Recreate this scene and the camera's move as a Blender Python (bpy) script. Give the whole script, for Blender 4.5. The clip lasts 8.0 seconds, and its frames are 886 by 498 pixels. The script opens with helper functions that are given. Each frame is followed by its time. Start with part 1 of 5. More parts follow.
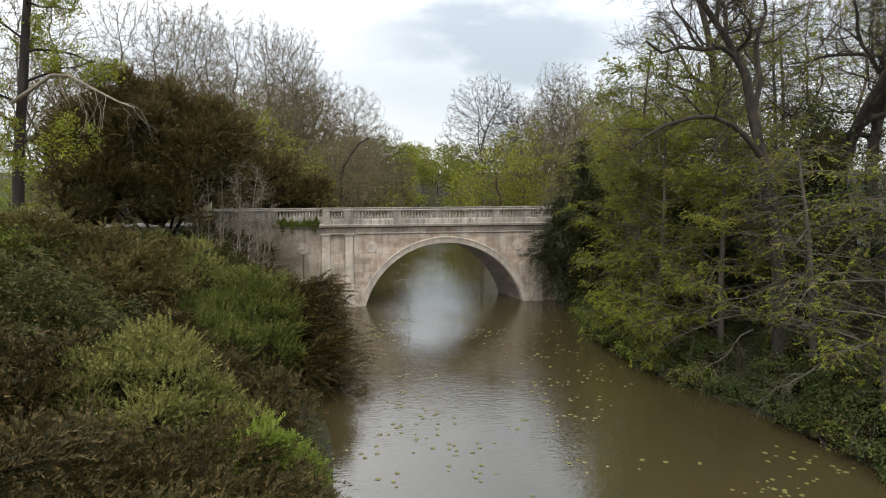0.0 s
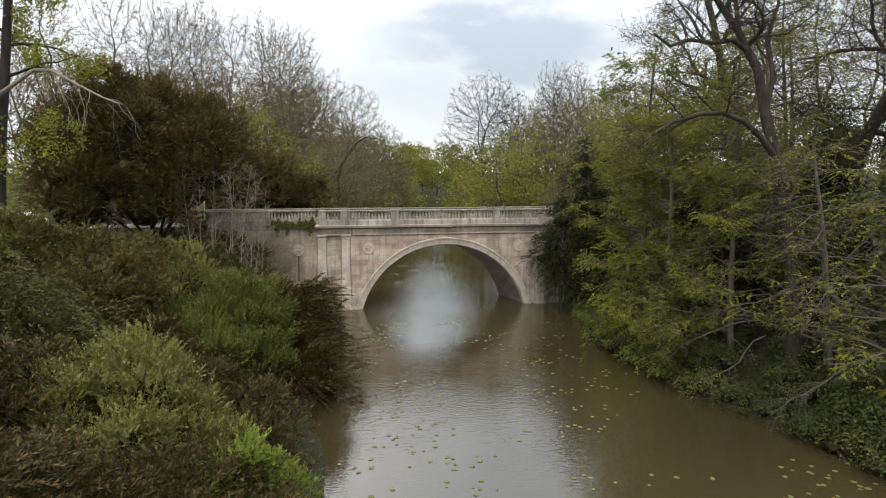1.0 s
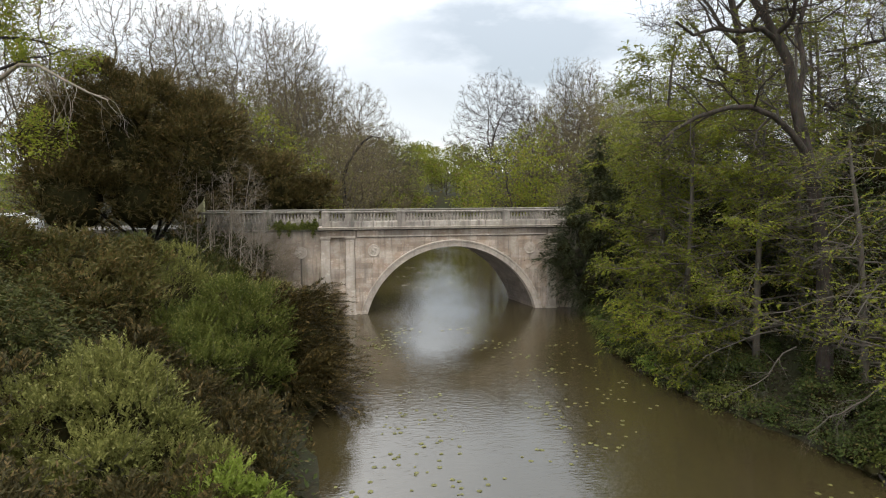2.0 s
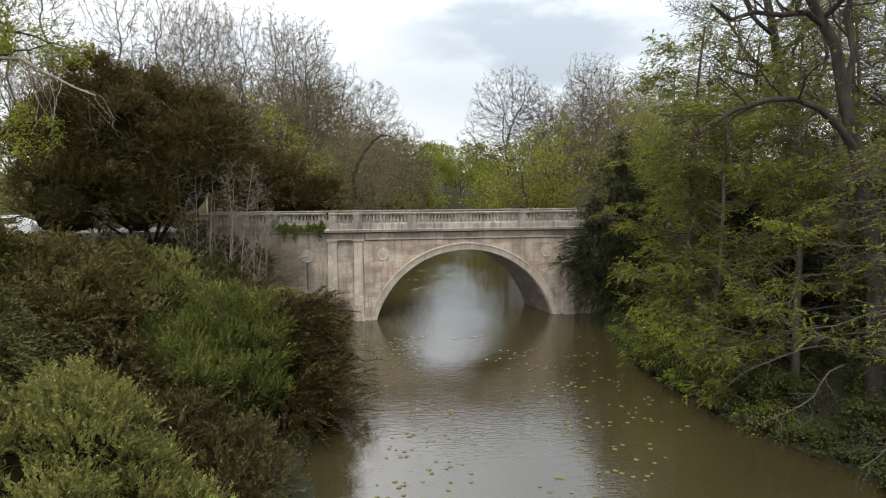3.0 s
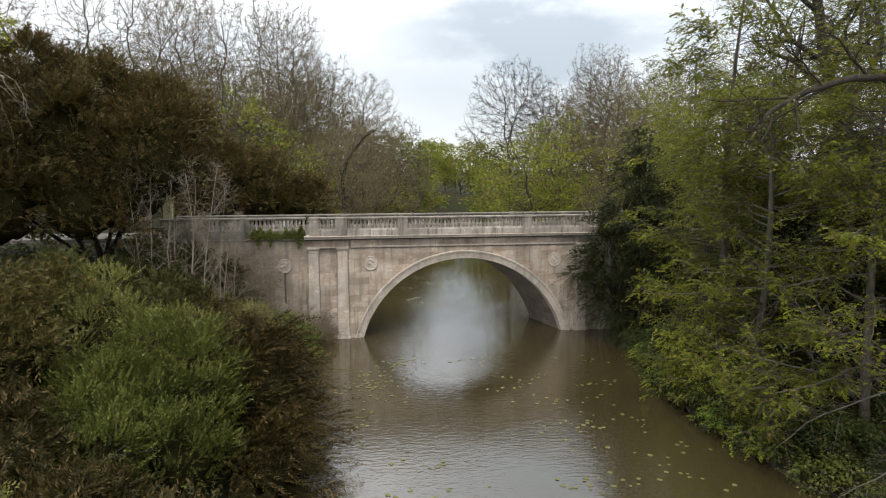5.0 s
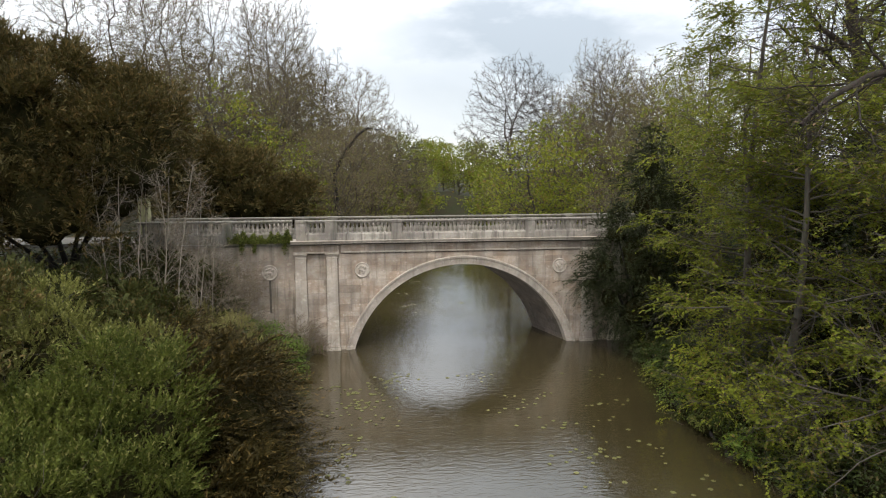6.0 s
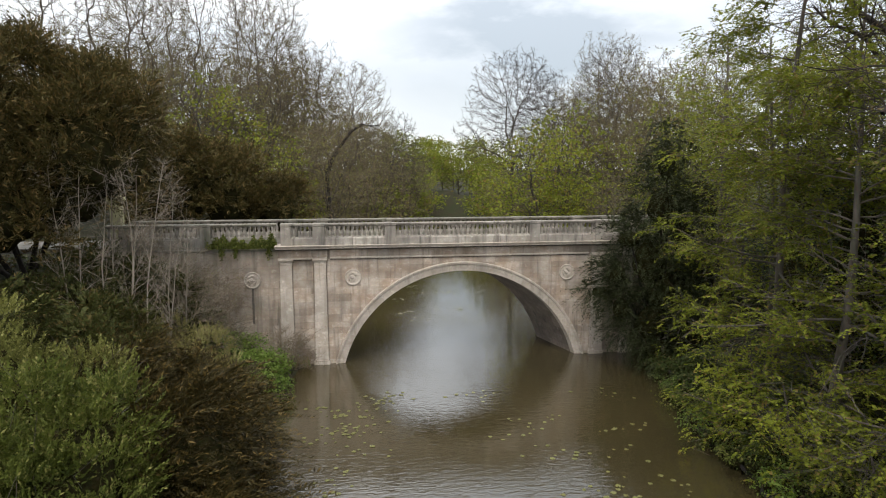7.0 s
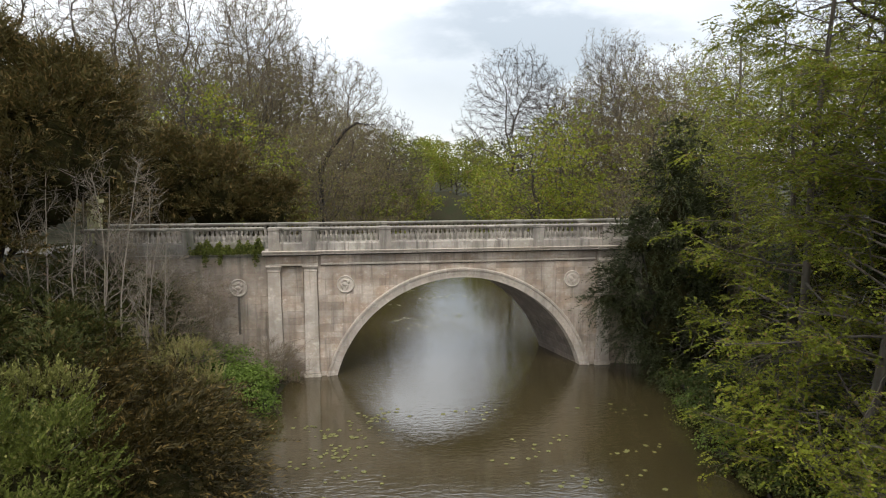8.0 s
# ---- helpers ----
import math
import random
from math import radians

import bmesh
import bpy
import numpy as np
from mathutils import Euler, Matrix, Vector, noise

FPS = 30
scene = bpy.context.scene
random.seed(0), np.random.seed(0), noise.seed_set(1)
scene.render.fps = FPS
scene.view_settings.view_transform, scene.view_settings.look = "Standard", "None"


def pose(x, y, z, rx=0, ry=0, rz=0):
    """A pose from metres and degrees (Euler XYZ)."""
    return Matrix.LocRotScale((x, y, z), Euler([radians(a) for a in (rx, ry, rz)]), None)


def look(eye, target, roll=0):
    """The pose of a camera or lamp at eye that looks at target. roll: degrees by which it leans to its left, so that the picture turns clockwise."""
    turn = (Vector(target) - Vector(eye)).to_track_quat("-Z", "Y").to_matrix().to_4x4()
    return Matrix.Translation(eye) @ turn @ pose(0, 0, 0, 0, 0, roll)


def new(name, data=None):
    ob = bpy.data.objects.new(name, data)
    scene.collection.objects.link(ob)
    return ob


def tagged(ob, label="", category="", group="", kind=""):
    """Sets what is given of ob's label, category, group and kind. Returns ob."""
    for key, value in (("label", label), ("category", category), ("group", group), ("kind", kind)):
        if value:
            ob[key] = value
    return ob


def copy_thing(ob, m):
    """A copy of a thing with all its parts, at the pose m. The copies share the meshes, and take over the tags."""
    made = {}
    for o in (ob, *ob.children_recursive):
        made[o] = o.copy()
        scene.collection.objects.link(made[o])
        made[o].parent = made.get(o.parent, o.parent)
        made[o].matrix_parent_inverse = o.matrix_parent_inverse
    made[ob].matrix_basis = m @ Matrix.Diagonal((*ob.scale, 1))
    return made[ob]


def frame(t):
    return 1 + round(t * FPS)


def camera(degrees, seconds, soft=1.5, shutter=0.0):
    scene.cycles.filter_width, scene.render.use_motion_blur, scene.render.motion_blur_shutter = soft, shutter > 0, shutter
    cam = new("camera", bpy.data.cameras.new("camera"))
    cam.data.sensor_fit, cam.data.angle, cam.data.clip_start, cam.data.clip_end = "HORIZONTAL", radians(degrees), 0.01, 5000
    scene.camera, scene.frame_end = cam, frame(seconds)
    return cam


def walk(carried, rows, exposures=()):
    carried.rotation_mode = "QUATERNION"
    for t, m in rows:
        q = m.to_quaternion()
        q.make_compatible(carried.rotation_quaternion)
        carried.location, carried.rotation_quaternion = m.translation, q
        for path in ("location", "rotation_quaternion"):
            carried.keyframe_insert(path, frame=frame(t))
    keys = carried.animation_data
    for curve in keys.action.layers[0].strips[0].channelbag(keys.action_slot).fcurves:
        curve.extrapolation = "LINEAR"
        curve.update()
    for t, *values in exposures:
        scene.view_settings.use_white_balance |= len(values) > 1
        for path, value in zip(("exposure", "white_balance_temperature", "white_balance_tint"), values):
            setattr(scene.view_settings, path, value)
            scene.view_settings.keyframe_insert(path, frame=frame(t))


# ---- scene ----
cam = camera(68.9, 8.0, soft=1.1)
PATH = [
    (0, (-2.901, 0.723, 10.290), (-2.562, 2.679, 10.053), 0.05),
    (0.5, (-2.758, 1.26, 10.268), (-2.42, 3.216, 10.028), 0.05),
    (1, (-2.616, 1.951, 10.225), (-2.277, 3.908, 9.989), 0.05),
    (1.5, (-2.401, 2.775, 10.20), (-2.073, 4.734, 9.965), 0.0),
    (2, (-2.146, 3.675, 10.195), (-1.838, 5.637, 9.959), -0.05),
    (3.5, (-1.401, 6.974, 10.215), (-1.148, 8.944, 9.977), -0.2),
    (4, (-1.160, 8.165, 10.222), (-0.903, 10.134, 9.983), -0.2),
    (4.5, (-0.882, 9.393, 10.230), (-0.624, 11.362, 9.989), -0.2),
    (6, (-0.172, 13.396, 10.210), (0.091, 15.364, 9.968), -0.15),
    (6.5, (0.067, 14.805, 10.212), (0.329, 16.773, 9.968), -0.1),
    (7, (0.296, 16.244, 10.216), (0.561, 18.211, 9.970), -0.1),
    (7.5, (0.456, 17.479, 10.215), (0.728, 19.445, 9.970), -0.05),
    (8, (0.56, 18.208, 10.227), (0.831, 20.175, 9.982), -0.05),
]
walk(cam, [(t, look(eye, target, roll)) for t, eye, target, roll in PATH])

# ---- sky and sun: a bright overcast day ----
world = bpy.data.worlds.new("sky")
scene.world = world
world.use_nodes = True
wt = world.node_tree
wt.nodes.clear()


def node(tree, kind, **values):
    n = tree.nodes.new(kind)
    for key, value in values.items():
        if key in n.inputs:
            n.inputs[key].default_value = value
    return n


SUN_UP, SUN_ROUND = 58.0, 200.0
sky = wt.nodes.new("ShaderNodeTexSky")
sky.sky_type = "NISHITA"
sky.sun_disc = False
sky.sun_elevation, sky.sun_rotation = radians(SUN_UP), radians(SUN_ROUND)
co = wt.nodes.new("ShaderNodeTexCoord")
stretch = wt.nodes.new("ShaderNodeMapping")
stretch.inputs["Scale"].default_value = (1.0, 1.0, 2.6)
stretch.inputs["Location"].default_value = (0.45, 0.2, 0.3)
wt.links.new(co.outputs["Generated"], stretch.inputs["Vector"])
cl = node(wt, "ShaderNodeTexNoise", Scale=1.9, Detail=5.0, Roughness=0.5, Distortion=0.35)
wt.links.new(stretch.outputs["Vector"], cl.inputs["Vector"])
ramp = wt.nodes.new("ShaderNodeValToRGB")
els = ramp.color_ramp.elements
els[0].position, els[0].color = 0.30, (0.80, 0.84, 0.88, 1)
els[1].position, els[1].color = 0.62, (1.25, 1.25, 1.25, 1)
mid = els.new(0.5)
mid.color = (0.965, 0.99, 1.02, 1)
wt.links.new(cl.outputs["Fac"], ramp.inputs["Fac"])


def sum_of(*terms):
    """A weighted sum of sockets: (socket, weight) pairs and a last constant."""
    last = terms[-1]
    for sock, w in terms[:-1]:
        n = wt.nodes.new("ShaderNodeMath")
        n.operation = "MULTIPLY_ADD"
        wt.links.new(sock, n.inputs[0])
        n.inputs[1].default_value = w
        if hasattr(last, "is_linked"):
            wt.links.new(last, n.inputs[2])
        else:
            n.inputs[2].default_value = last
        last = n.outputs[0]
    return last


sep = wt.nodes.new("ShaderNodeSeparateXYZ")
wt.links.new(co.outputs["Generated"], sep.inputs[0])
billow = node(wt, "ShaderNodeTexNoise", Scale=9.0, Detail=5.0, Roughness=0.55)
wt.links.new(stretch.outputs["Vector"], billow.inputs["Vector"])
bank = wt.nodes.new("ShaderNodeCombineXYZ")
wt.links.new(sum_of((sep.outputs["X"], 4.6), (cl.outputs["Fac"], 0.8), -1.55), bank.inputs[0])
wt.links.new(sum_of((sep.outputs["Z"], 18.0), (billow.outputs["Fac"], 2.6), (sep.outputs["X"], 1.2), -5.0), bank.inputs[1])
far = wt.nodes.new("ShaderNodeVectorMath")
far.operation = "LENGTH"
wt.links.new(bank.outputs[0], far.inputs[0])
grey = wt.nodes.new("ShaderNodeMapRange")
wt.links.new(far.outputs["Value"], grey.inputs[0])
grey.inputs[1].default_value, grey.inputs[2].default_value = 0.45, 1.1
grey.inputs[3].default_value, grey.inputs[4].default_value = 1.0, 0.0
ahead = wt.nodes.new("ShaderNodeMath")
ahead.operation = "GREATER_THAN"
wt.links.new(sep.outputs["Y"], ahead.inputs[0])
ahead.inputs[1].default_value = 0.0
# grey patch added high on the right, unseen, to darken the water's reflection
high = wt.nodes.new("ShaderNodeCombineXYZ")
wt.links.new(sum_of((sep.outputs["X"], 2.4), (cl.outputs["Fac"], 1.0), -1.45), high.inputs[0])
wt.links.new(sum_of((sep.outputs["Z"], 3.6), (billow.outputs["Fac"], 0.6), -2.1), high.inputs[1])
over = wt.nodes.new("ShaderNodeVectorMath")
over.operation = "LENGTH"
wt.links.new(high.outputs[0], over.inputs[0])
unseen_veil = wt.nodes.new("ShaderNodeMapRange")
wt.links.new(over.outputs["Value"], unseen_veil.inputs[0])
unseen_veil.inputs[1].default_value, unseen_veil.inputs[2].default_value = 0.35, 0.9
unseen_veil.inputs[3].default_value, unseen_veil.inputs[4].default_value = 0.9, 0.0
both = wt.nodes.new("ShaderNodeMath")
both.operation = "MAXIMUM"
wt.links.new(grey.outputs[0], both.inputs[0])
wt.links.new(unseen_veil.outputs[0], both.inputs[1])
mask = wt.nodes.new("ShaderNodeMath")
mask.operation = "MULTIPLY"
wt.links.new(both.outputs[0], mask.inputs[0])
wt.links.new(ahead.outputs[0], mask.inputs[1])
tone = wt.nodes.new("ShaderNodeMix")
tone.data_type = "RGBA"
wt.links.new(mask.outputs[0], tone.inputs[0])
wt.links.new(ramp.outputs["Color"], tone.inputs[6])
tone.inputs[7].default_value = (0.58, 0.63, 0.675, 1)
lift = wt.nodes.new("ShaderNodeMapRange")
wt.links.new(sep.outputs["Z"], lift.inputs[0])
lift.inputs[1].default_value, lift.inputs[2].default_value = 0.12, 0.6
lift.inputs[3].default_value, lift.inputs[4].default_value = 0.82, 1.70
clouds = wt.nodes.new("ShaderNodeBackground")
wt.links.new(lift.outputs[0], clouds.inputs["Strength"])
wt.links.new(tone.outputs[2], clouds.inputs["Color"])
blue = node(wt, "ShaderNodeBackground", Strength=0.03)
wt.links.new(sky.outputs["Color"], blue.inputs["Color"])
mix = node(wt, "ShaderNodeAddShader")
out = wt.nodes.new("ShaderNodeOutputWorld")
wt.links.new(clouds.outputs[0], mix.inputs[0])
wt.links.new(blue.outputs[0], mix.inputs[1])
wt.links.new(mix.outputs[0], out.inputs["Surface"])

lamp = bpy.data.lights.new("sun", "SUN")
lamp.energy, lamp.angle, lamp.color = 1.8, radians(18), (1.0, 0.95, 0.86)
sun = new("sun", lamp)
a, b = radians(SUN_ROUND), radians(SUN_UP)
sun.matrix_world = look((0, 0, 60), Vector((0, 0, 60)) - Vector((math.sin(a) * math.cos(b), math.cos(a) * math.cos(b), math.sin(b))))
scene.view_settings.exposure = 0.05


# ---- materials ----
def material(name):
    m = bpy.data.materials.new(name)
    m.use_nodes = True
    t = m.node_tree
    t.nodes.clear()
    o = t.nodes.new("ShaderNodeOutputMaterial")
    return m, t, o


def mixrgb(t, fac, c1, c2, mode="MIX"):
    n = t.nodes.new("ShaderNodeMix")
    n.data_type, n.blend_type = "RGBA", mode
    for sock, v in ((n.inputs[0], fac), (n.inputs[6], c1), (n.inputs[7], c2)):
        if hasattr(v, "is_linked"):
            t.links.new(v, sock)
        elif isinstance(v, tuple):
            sock.default_value = (*v, 1)[:4]
        else:
            sock.default_value = v
    return n.outputs[2]


def noise_fac(t, scale, lo, hi, detail=4.0, vec=None, rough=0.55):
    n = node(t, "ShaderNodeTexNoise", Scale=scale, Detail=detail, Roughness=rough)
    if vec is not None:
        t.links.new(vec, n.inputs["Vector"])
    r = t.nodes.new("ShaderNodeMapRange")
    t.links.new(n.outputs["Fac"], r.inputs[0])
    r.inputs[1].default_value, r.inputs[2].default_value = lo, hi
    return r.outputs[0]


def place_vec(t, sx=1.0, sy=1.0, sz=1.0):
    g = t.nodes.new("ShaderNodeNewGeometry")
    m = t.nodes.new("ShaderNodeMapping")
    m.inputs["Scale"].default_value = (sx, sy, sz)
    t.links.new(g.outputs["Position"], m.inputs["Vector"])
    return m.outputs["Vector"]


def bump(t, height, strength=0.3, distance=0.02):
    b = node(t, "ShaderNodeBump", Strength=strength, Distance=distance)
    t.links.new(height, b.inputs["Height"])
    return b.outputs["Normal"]


def stone_material(name, pale, warm, grime, stain=0.5, moss=0.0, piece=0.25):
    """Weathered limestone: warm and pale patches, soot, rain streaks that run down, moss."""
    m, t, o = material(name)
    base = mixrgb(t, noise_fac(t, 1.3, 0.38, 0.62, vec=place_vec(t)), pale, warm)
    base = mixrgb(t, noise_fac(t, 2.6, 0.56, 0.68, 6.0, place_vec(t, 1, 1, 1.4), 0.7), base, tuple(min(0.72, 1.22 * c + 0.03) for c in pale))
    info = t.nodes.new("ShaderNodeObjectInfo")
    r = t.nodes.new("ShaderNodeMapRange")
    t.links.new(info.outputs["Random"], r.inputs[0])
    r.inputs[3].default_value, r.inputs[4].default_value = 1.0 - piece, 1.0 + piece * 0.5
    cr = t.nodes.new("ShaderNodeCombineColor")
    for k in range(3):
        t.links.new(r.outputs[0], cr.inputs[k])
    base = mixrgb(t, 1.0, base, cr.outputs[0], "MULTIPLY")
    streak = noise_fac(t, 1.0, 0.50, 0.72, 5.0, place_vec(t, 3.2, 3.2, 0.28))
    blot = noise_fac(t, 0.55, 0.42, 0.66, 4.0, place_vec(t))
    both = t.nodes.new("ShaderNodeMath")
    both.operation = "MULTIPLY"
    t.links.new(streak, both.inputs[0])
    both.inputs[1].default_value = stain
    base = mixrgb(t, both.outputs[0], base, grime)
    b2 = t.nodes.new("ShaderNodeMath")
    b2.operation = "MULTIPLY"
    t.links.new(blot, b2.inputs[0])
    b2.inputs[1].default_value = stain * 0.7
    base = mixrgb(t, b2.outputs[0], base, tuple(0.6 * g + 0.05 for g in grime))
    if moss:
        ms = t.nodes.new("ShaderNodeMath")
        ms.operation = "MULTIPLY"
        t.links.new(noise_fac(t, 0.9, 0.48, 0.62, 5.0, place_vec(t, 1, 1, 0.6)), ms.inputs[0])
        ms.inputs[1].default_value = moss
        base = mixrgb(t, ms.outputs[0], base, (0.10, 0.115, 0.045))
    fine = node(t, "ShaderNodeTexNoise", Scale=26.0, Detail=6.0, Roughness=0.75)
    t.links.new(place_vec(t), fine.inputs["Vector"])
    base = mixrgb(t, 0.55, base, fine.outputs["Color"], "SOFT_LIGHT")
    mott = noise_fac(t, 5.5, 0.40, 0.66, 6.0, place_vec(t, 0.8, 0.8, 1.3), 0.7)
    dim = t.nodes.new("ShaderNodeMath")
    dim.operation = "MULTIPLY"
    t.links.new(mott, dim.inputs[0])
    dim.inputs[1].default_value = 0.34
    base = mixrgb(t, dim.outputs[0], base, tuple(0.55 * c for c in warm))
    drip = noise_fac(t, 1.0, 0.60, 0.70, 3.0, place_vec(t, 7.0, 7.0, 0.35), 0.5)
    wet = t.nodes.new("ShaderNodeMath")
    wet.operation = "MULTIPLY"
    t.links.new(drip, wet.inputs[0])
    wet.inputs[1].default_value = 0.6 * stain
    base = mixrgb(t, wet.outputs[0], base, tuple(0.6 * g for g in grime))
    p = node(t, "ShaderNodeBsdfPrincipled", Roughness=0.9)
    t.links.new(base, p.inputs["Base Color"])
    t.links.new(bump(t, fine.outputs["Fac"], 0.5, 0.012), p.inputs["Normal"])
    t.links.new(p.outputs[0], o.inputs[0])
    return m


def leaf_material(name, dark, light, odd, odd_share=0.1, gloss=0.5, through_light=0.35, scale=0.7):
    """Leaves: two greens that vary leaf by leaf and clump by clump, a few odd ones, thin enough to let light through."""
    m, t, o = material(name)
    g = t.nodes.new("ShaderNodeNewGeometry")
    clump = noise_fac(t, scale, 0.3, 0.7, 3.0, place_vec(t))
    rnd = g.outputs["Random Per Island"]
    half = t.nodes.new("ShaderNodeMath")
    half.operation = "MULTIPLY_ADD"
    t.links.new(rnd, half.inputs[0])
    half.inputs[1].default_value = 0.5
    q = t.nodes.new("ShaderNodeMath")
    q.operation = "MULTIPLY"
    q.inputs[1].default_value = 0.5
    t.links.new(clump, q.inputs[0])
    t.links.new(q.outputs[0], half.inputs[2])
    col = mixrgb(t, half.outputs[0], dark, light)
    cut = t.nodes.new("ShaderNodeMath")
    cut.operation = "GREATER_THAN"
    w = node(t, "ShaderNodeTexWhiteNoise")
    w.noise_dimensions = "1D"
    t.links.new(rnd, w.inputs["W"])
    t.links.new(w.outputs["Value"], cut.inputs[0])
    cut.inputs[1].default_value = 1.0 - odd_share
    col = mixrgb(t, cut.outputs[0], col, odd)
    p = node(t, "ShaderNodeBsdfPrincipled", Roughness=gloss)
    p.inputs["Specular IOR Level"].default_value = 0.14
    t.links.new(col, p.inputs["Base Color"])
    tr = t.nodes.new("ShaderNodeBsdfTranslucent")
    t.links.new(col, tr.inputs["Color"])
    mx = node(t, "ShaderNodeMixShader")
    mx.inputs[0].default_value = through_light
    t.links.new(p.outputs[0], mx.inputs[1])
    t.links.new(tr.outputs[0], mx.inputs[2])
    t.links.new(mx.outputs[0], o.inputs[0])
    return m


def rough_material(name, c1, c2, scale=3.0, rough=0.95, stretch=(1, 1, 1), relief=0.4, fine=20.0, distance=0.02, sheen=0.3):
    m, t, o = material(name)
    base = mixrgb(t, noise_fac(t, scale, 0.32, 0.68, 5.0, place_vec(t, *stretch)), c1, c2)
    f = node(t, "ShaderNodeTexNoise", Scale=fine, Detail=5.0, Roughness=0.7)
    t.links.new(place_vec(t, *stretch), f.inputs["Vector"])
    base = mixrgb(t, 0.5, base, f.outputs["Color"], "SOFT_LIGHT")
    p = node(t, "ShaderNodeBsdfPrincipled", Roughness=rough)
    p.inputs["Specular IOR Level"].default_value = sheen
    t.links.new(base, p.inputs["Base Color"])
    t.links.new(bump(t, f.outputs["Fac"], relief, distance), p.inputs["Normal"])
    t.links.new(p.outputs[0], o.inputs[0])
    return m


def water_material():
    m, t, o = material("muddy_water")
    base = mixrgb(t, noise_fac(t, 0.09, 0.3, 0.7, 3.0, place_vec(t)), (0.052, 0.040, 0.017), (0.037, 0.030, 0.013))
    # index and specular set well above real water, to brighten the reflected sky
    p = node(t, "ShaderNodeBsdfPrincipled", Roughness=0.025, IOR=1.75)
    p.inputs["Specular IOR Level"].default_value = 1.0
    t.links.new(base, p.inputs["Base Color"])
    small = node(t, "ShaderNodeTexNoise", Scale=4.2, Detail=2.0, Roughness=0.55, Distortion=0.5)
    t.links.new(place_vec(t, 0.45, 1.5, 1), small.inputs["Vector"])
    tiny = node(t, "ShaderNodeTexNoise", Scale=11.0, Detail=2.0, Roughness=0.5)
    t.links.new(place_vec(t, 0.32, 1.5, 1), tiny.inputs["Vector"])
    add = t.nodes.new("ShaderNodeMath")
    add.operation = "MULTIPLY_ADD"
    t.links.new(tiny.outputs["Fac"], add.inputs[0])
    add.inputs[1].default_value = 0.42
    t.links.new(small.outputs["Fac"], add.inputs[2])
    calm = noise_fac(t, 0.16, 0.35, 0.65, 2.0, place_vec(t, 1, 0.6, 1))
    mul = t.nodes.new("ShaderNodeMath")
    mul.operation = "MULTIPLY"
    t.links.new(add.outputs[0], mul.inputs[0])
    lift = t.nodes.new("ShaderNodeMapRange")
    t.links.new(calm, lift.inputs[0])
    lift.inputs[3].default_value, lift.inputs[4].default_value = 0.25, 1.0
    t.links.new(lift.outputs[0], mul.inputs[1])
    t.links.new(bump(t, mul.outputs[0], 0.38, 0.040), p.inputs["Normal"])
    t.links.new(p.outputs[0], o.inputs[0])
    return m


STONE = stone_material("ashlar_stone", (0.56, 0.48, 0.405), (0.43, 0.325, 0.245), (0.13, 0.11, 0.088), 0.66, 0.08, 0.24)
PALE = stone_material("pale_stone", (0.58, 0.51, 0.44), (0.50, 0.42, 0.345), (0.18, 0.155, 0.125), 0.42, 0.06, 0.08)
GREY = stone_material("lichened_stone", (0.46, 0.415, 0.36), (0.34, 0.295, 0.25), (0.085, 0.075, 0.062), 0.85, 0.15, 0.22)
WING = stone_material("grimy_stone", (0.50, 0.42, 0.345), (0.40, 0.31, 0.235), (0.085, 0.072, 0.055), 0.72, 0.2, 0.17)
# near-black stone for shadow lines painted under the mouldings
SHADOW_LINE = stone_material("shadow_line_stone", (0.11, 0.095, 0.08), (0.08, 0.068, 0.055), (0.03, 0.027, 0.022), 0.6, 0.1)
# bridge stone darkened: part of the vault's shade is in this colour
SOFFIT_SHADED = stone_material("vault_stone", (0.26, 0.215, 0.18), (0.20, 0.16, 0.13), (0.08, 0.07, 0.06), 0.7, 0.1)
# lichened stone made darker, with the trees' shade put into its colour
LICHEN_SHADED = stone_material("shaded_lichened_stone", (0.33, 0.30, 0.255), (0.24, 0.215, 0.175), (0.07, 0.065, 0.05), 0.8, 0.35, 0.1)
LICHEN_YELLOW = stone_material("yellow_lichened_stone", (0.50, 0.47, 0.26), (0.38, 0.36, 0.18), (0.14, 0.13, 0.07), 0.5, 0.5, 0.1)
GRIME = stone_material("blackened_stone", (0.17, 0.145, 0.115), (0.12, 0.10, 0.08), (0.05, 0.045, 0.035), 0.6, 0.1)
MORTAR = rough_material("mortar", (0.36, 0.30, 0.24), (0.25, 0.20, 0.16))
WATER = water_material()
EARTH = rough_material("bank_earth", (0.034, 0.027, 0.015), (0.026, 0.031, 0.011), 0.8, fine=6.0, relief=0.8, distance=0.1)
BARK = rough_material("grey_bark", (0.085, 0.072, 0.056), (0.045, 0.038, 0.031), 4.0, stretch=(1, 1, 0.25), relief=0.7)
HORN_BARK = rough_material("hornbeam_bark", (0.125, 0.108, 0.086), (0.068, 0.059, 0.048), 4.0, stretch=(1, 1, 0.25), relief=0.5)
OAK_BARK = rough_material("oak_bark", (0.070, 0.058, 0.047), (0.030, 0.026, 0.021), 5.0, stretch=(1, 1, 0.3), relief=1.0, fine=14.0, distance=0.05, sheen=0.1)
DARK_BARK = rough_material("dark_bark", (0.038, 0.032, 0.027), (0.018, 0.015, 0.013), 4.0, stretch=(1, 1, 0.25), relief=0.7)
PALE_BARK = rough_material("pale_bark", (0.28, 0.24, 0.19), (0.16, 0.135, 0.105), 5.0, stretch=(1, 1, 0.3), relief=0.5)
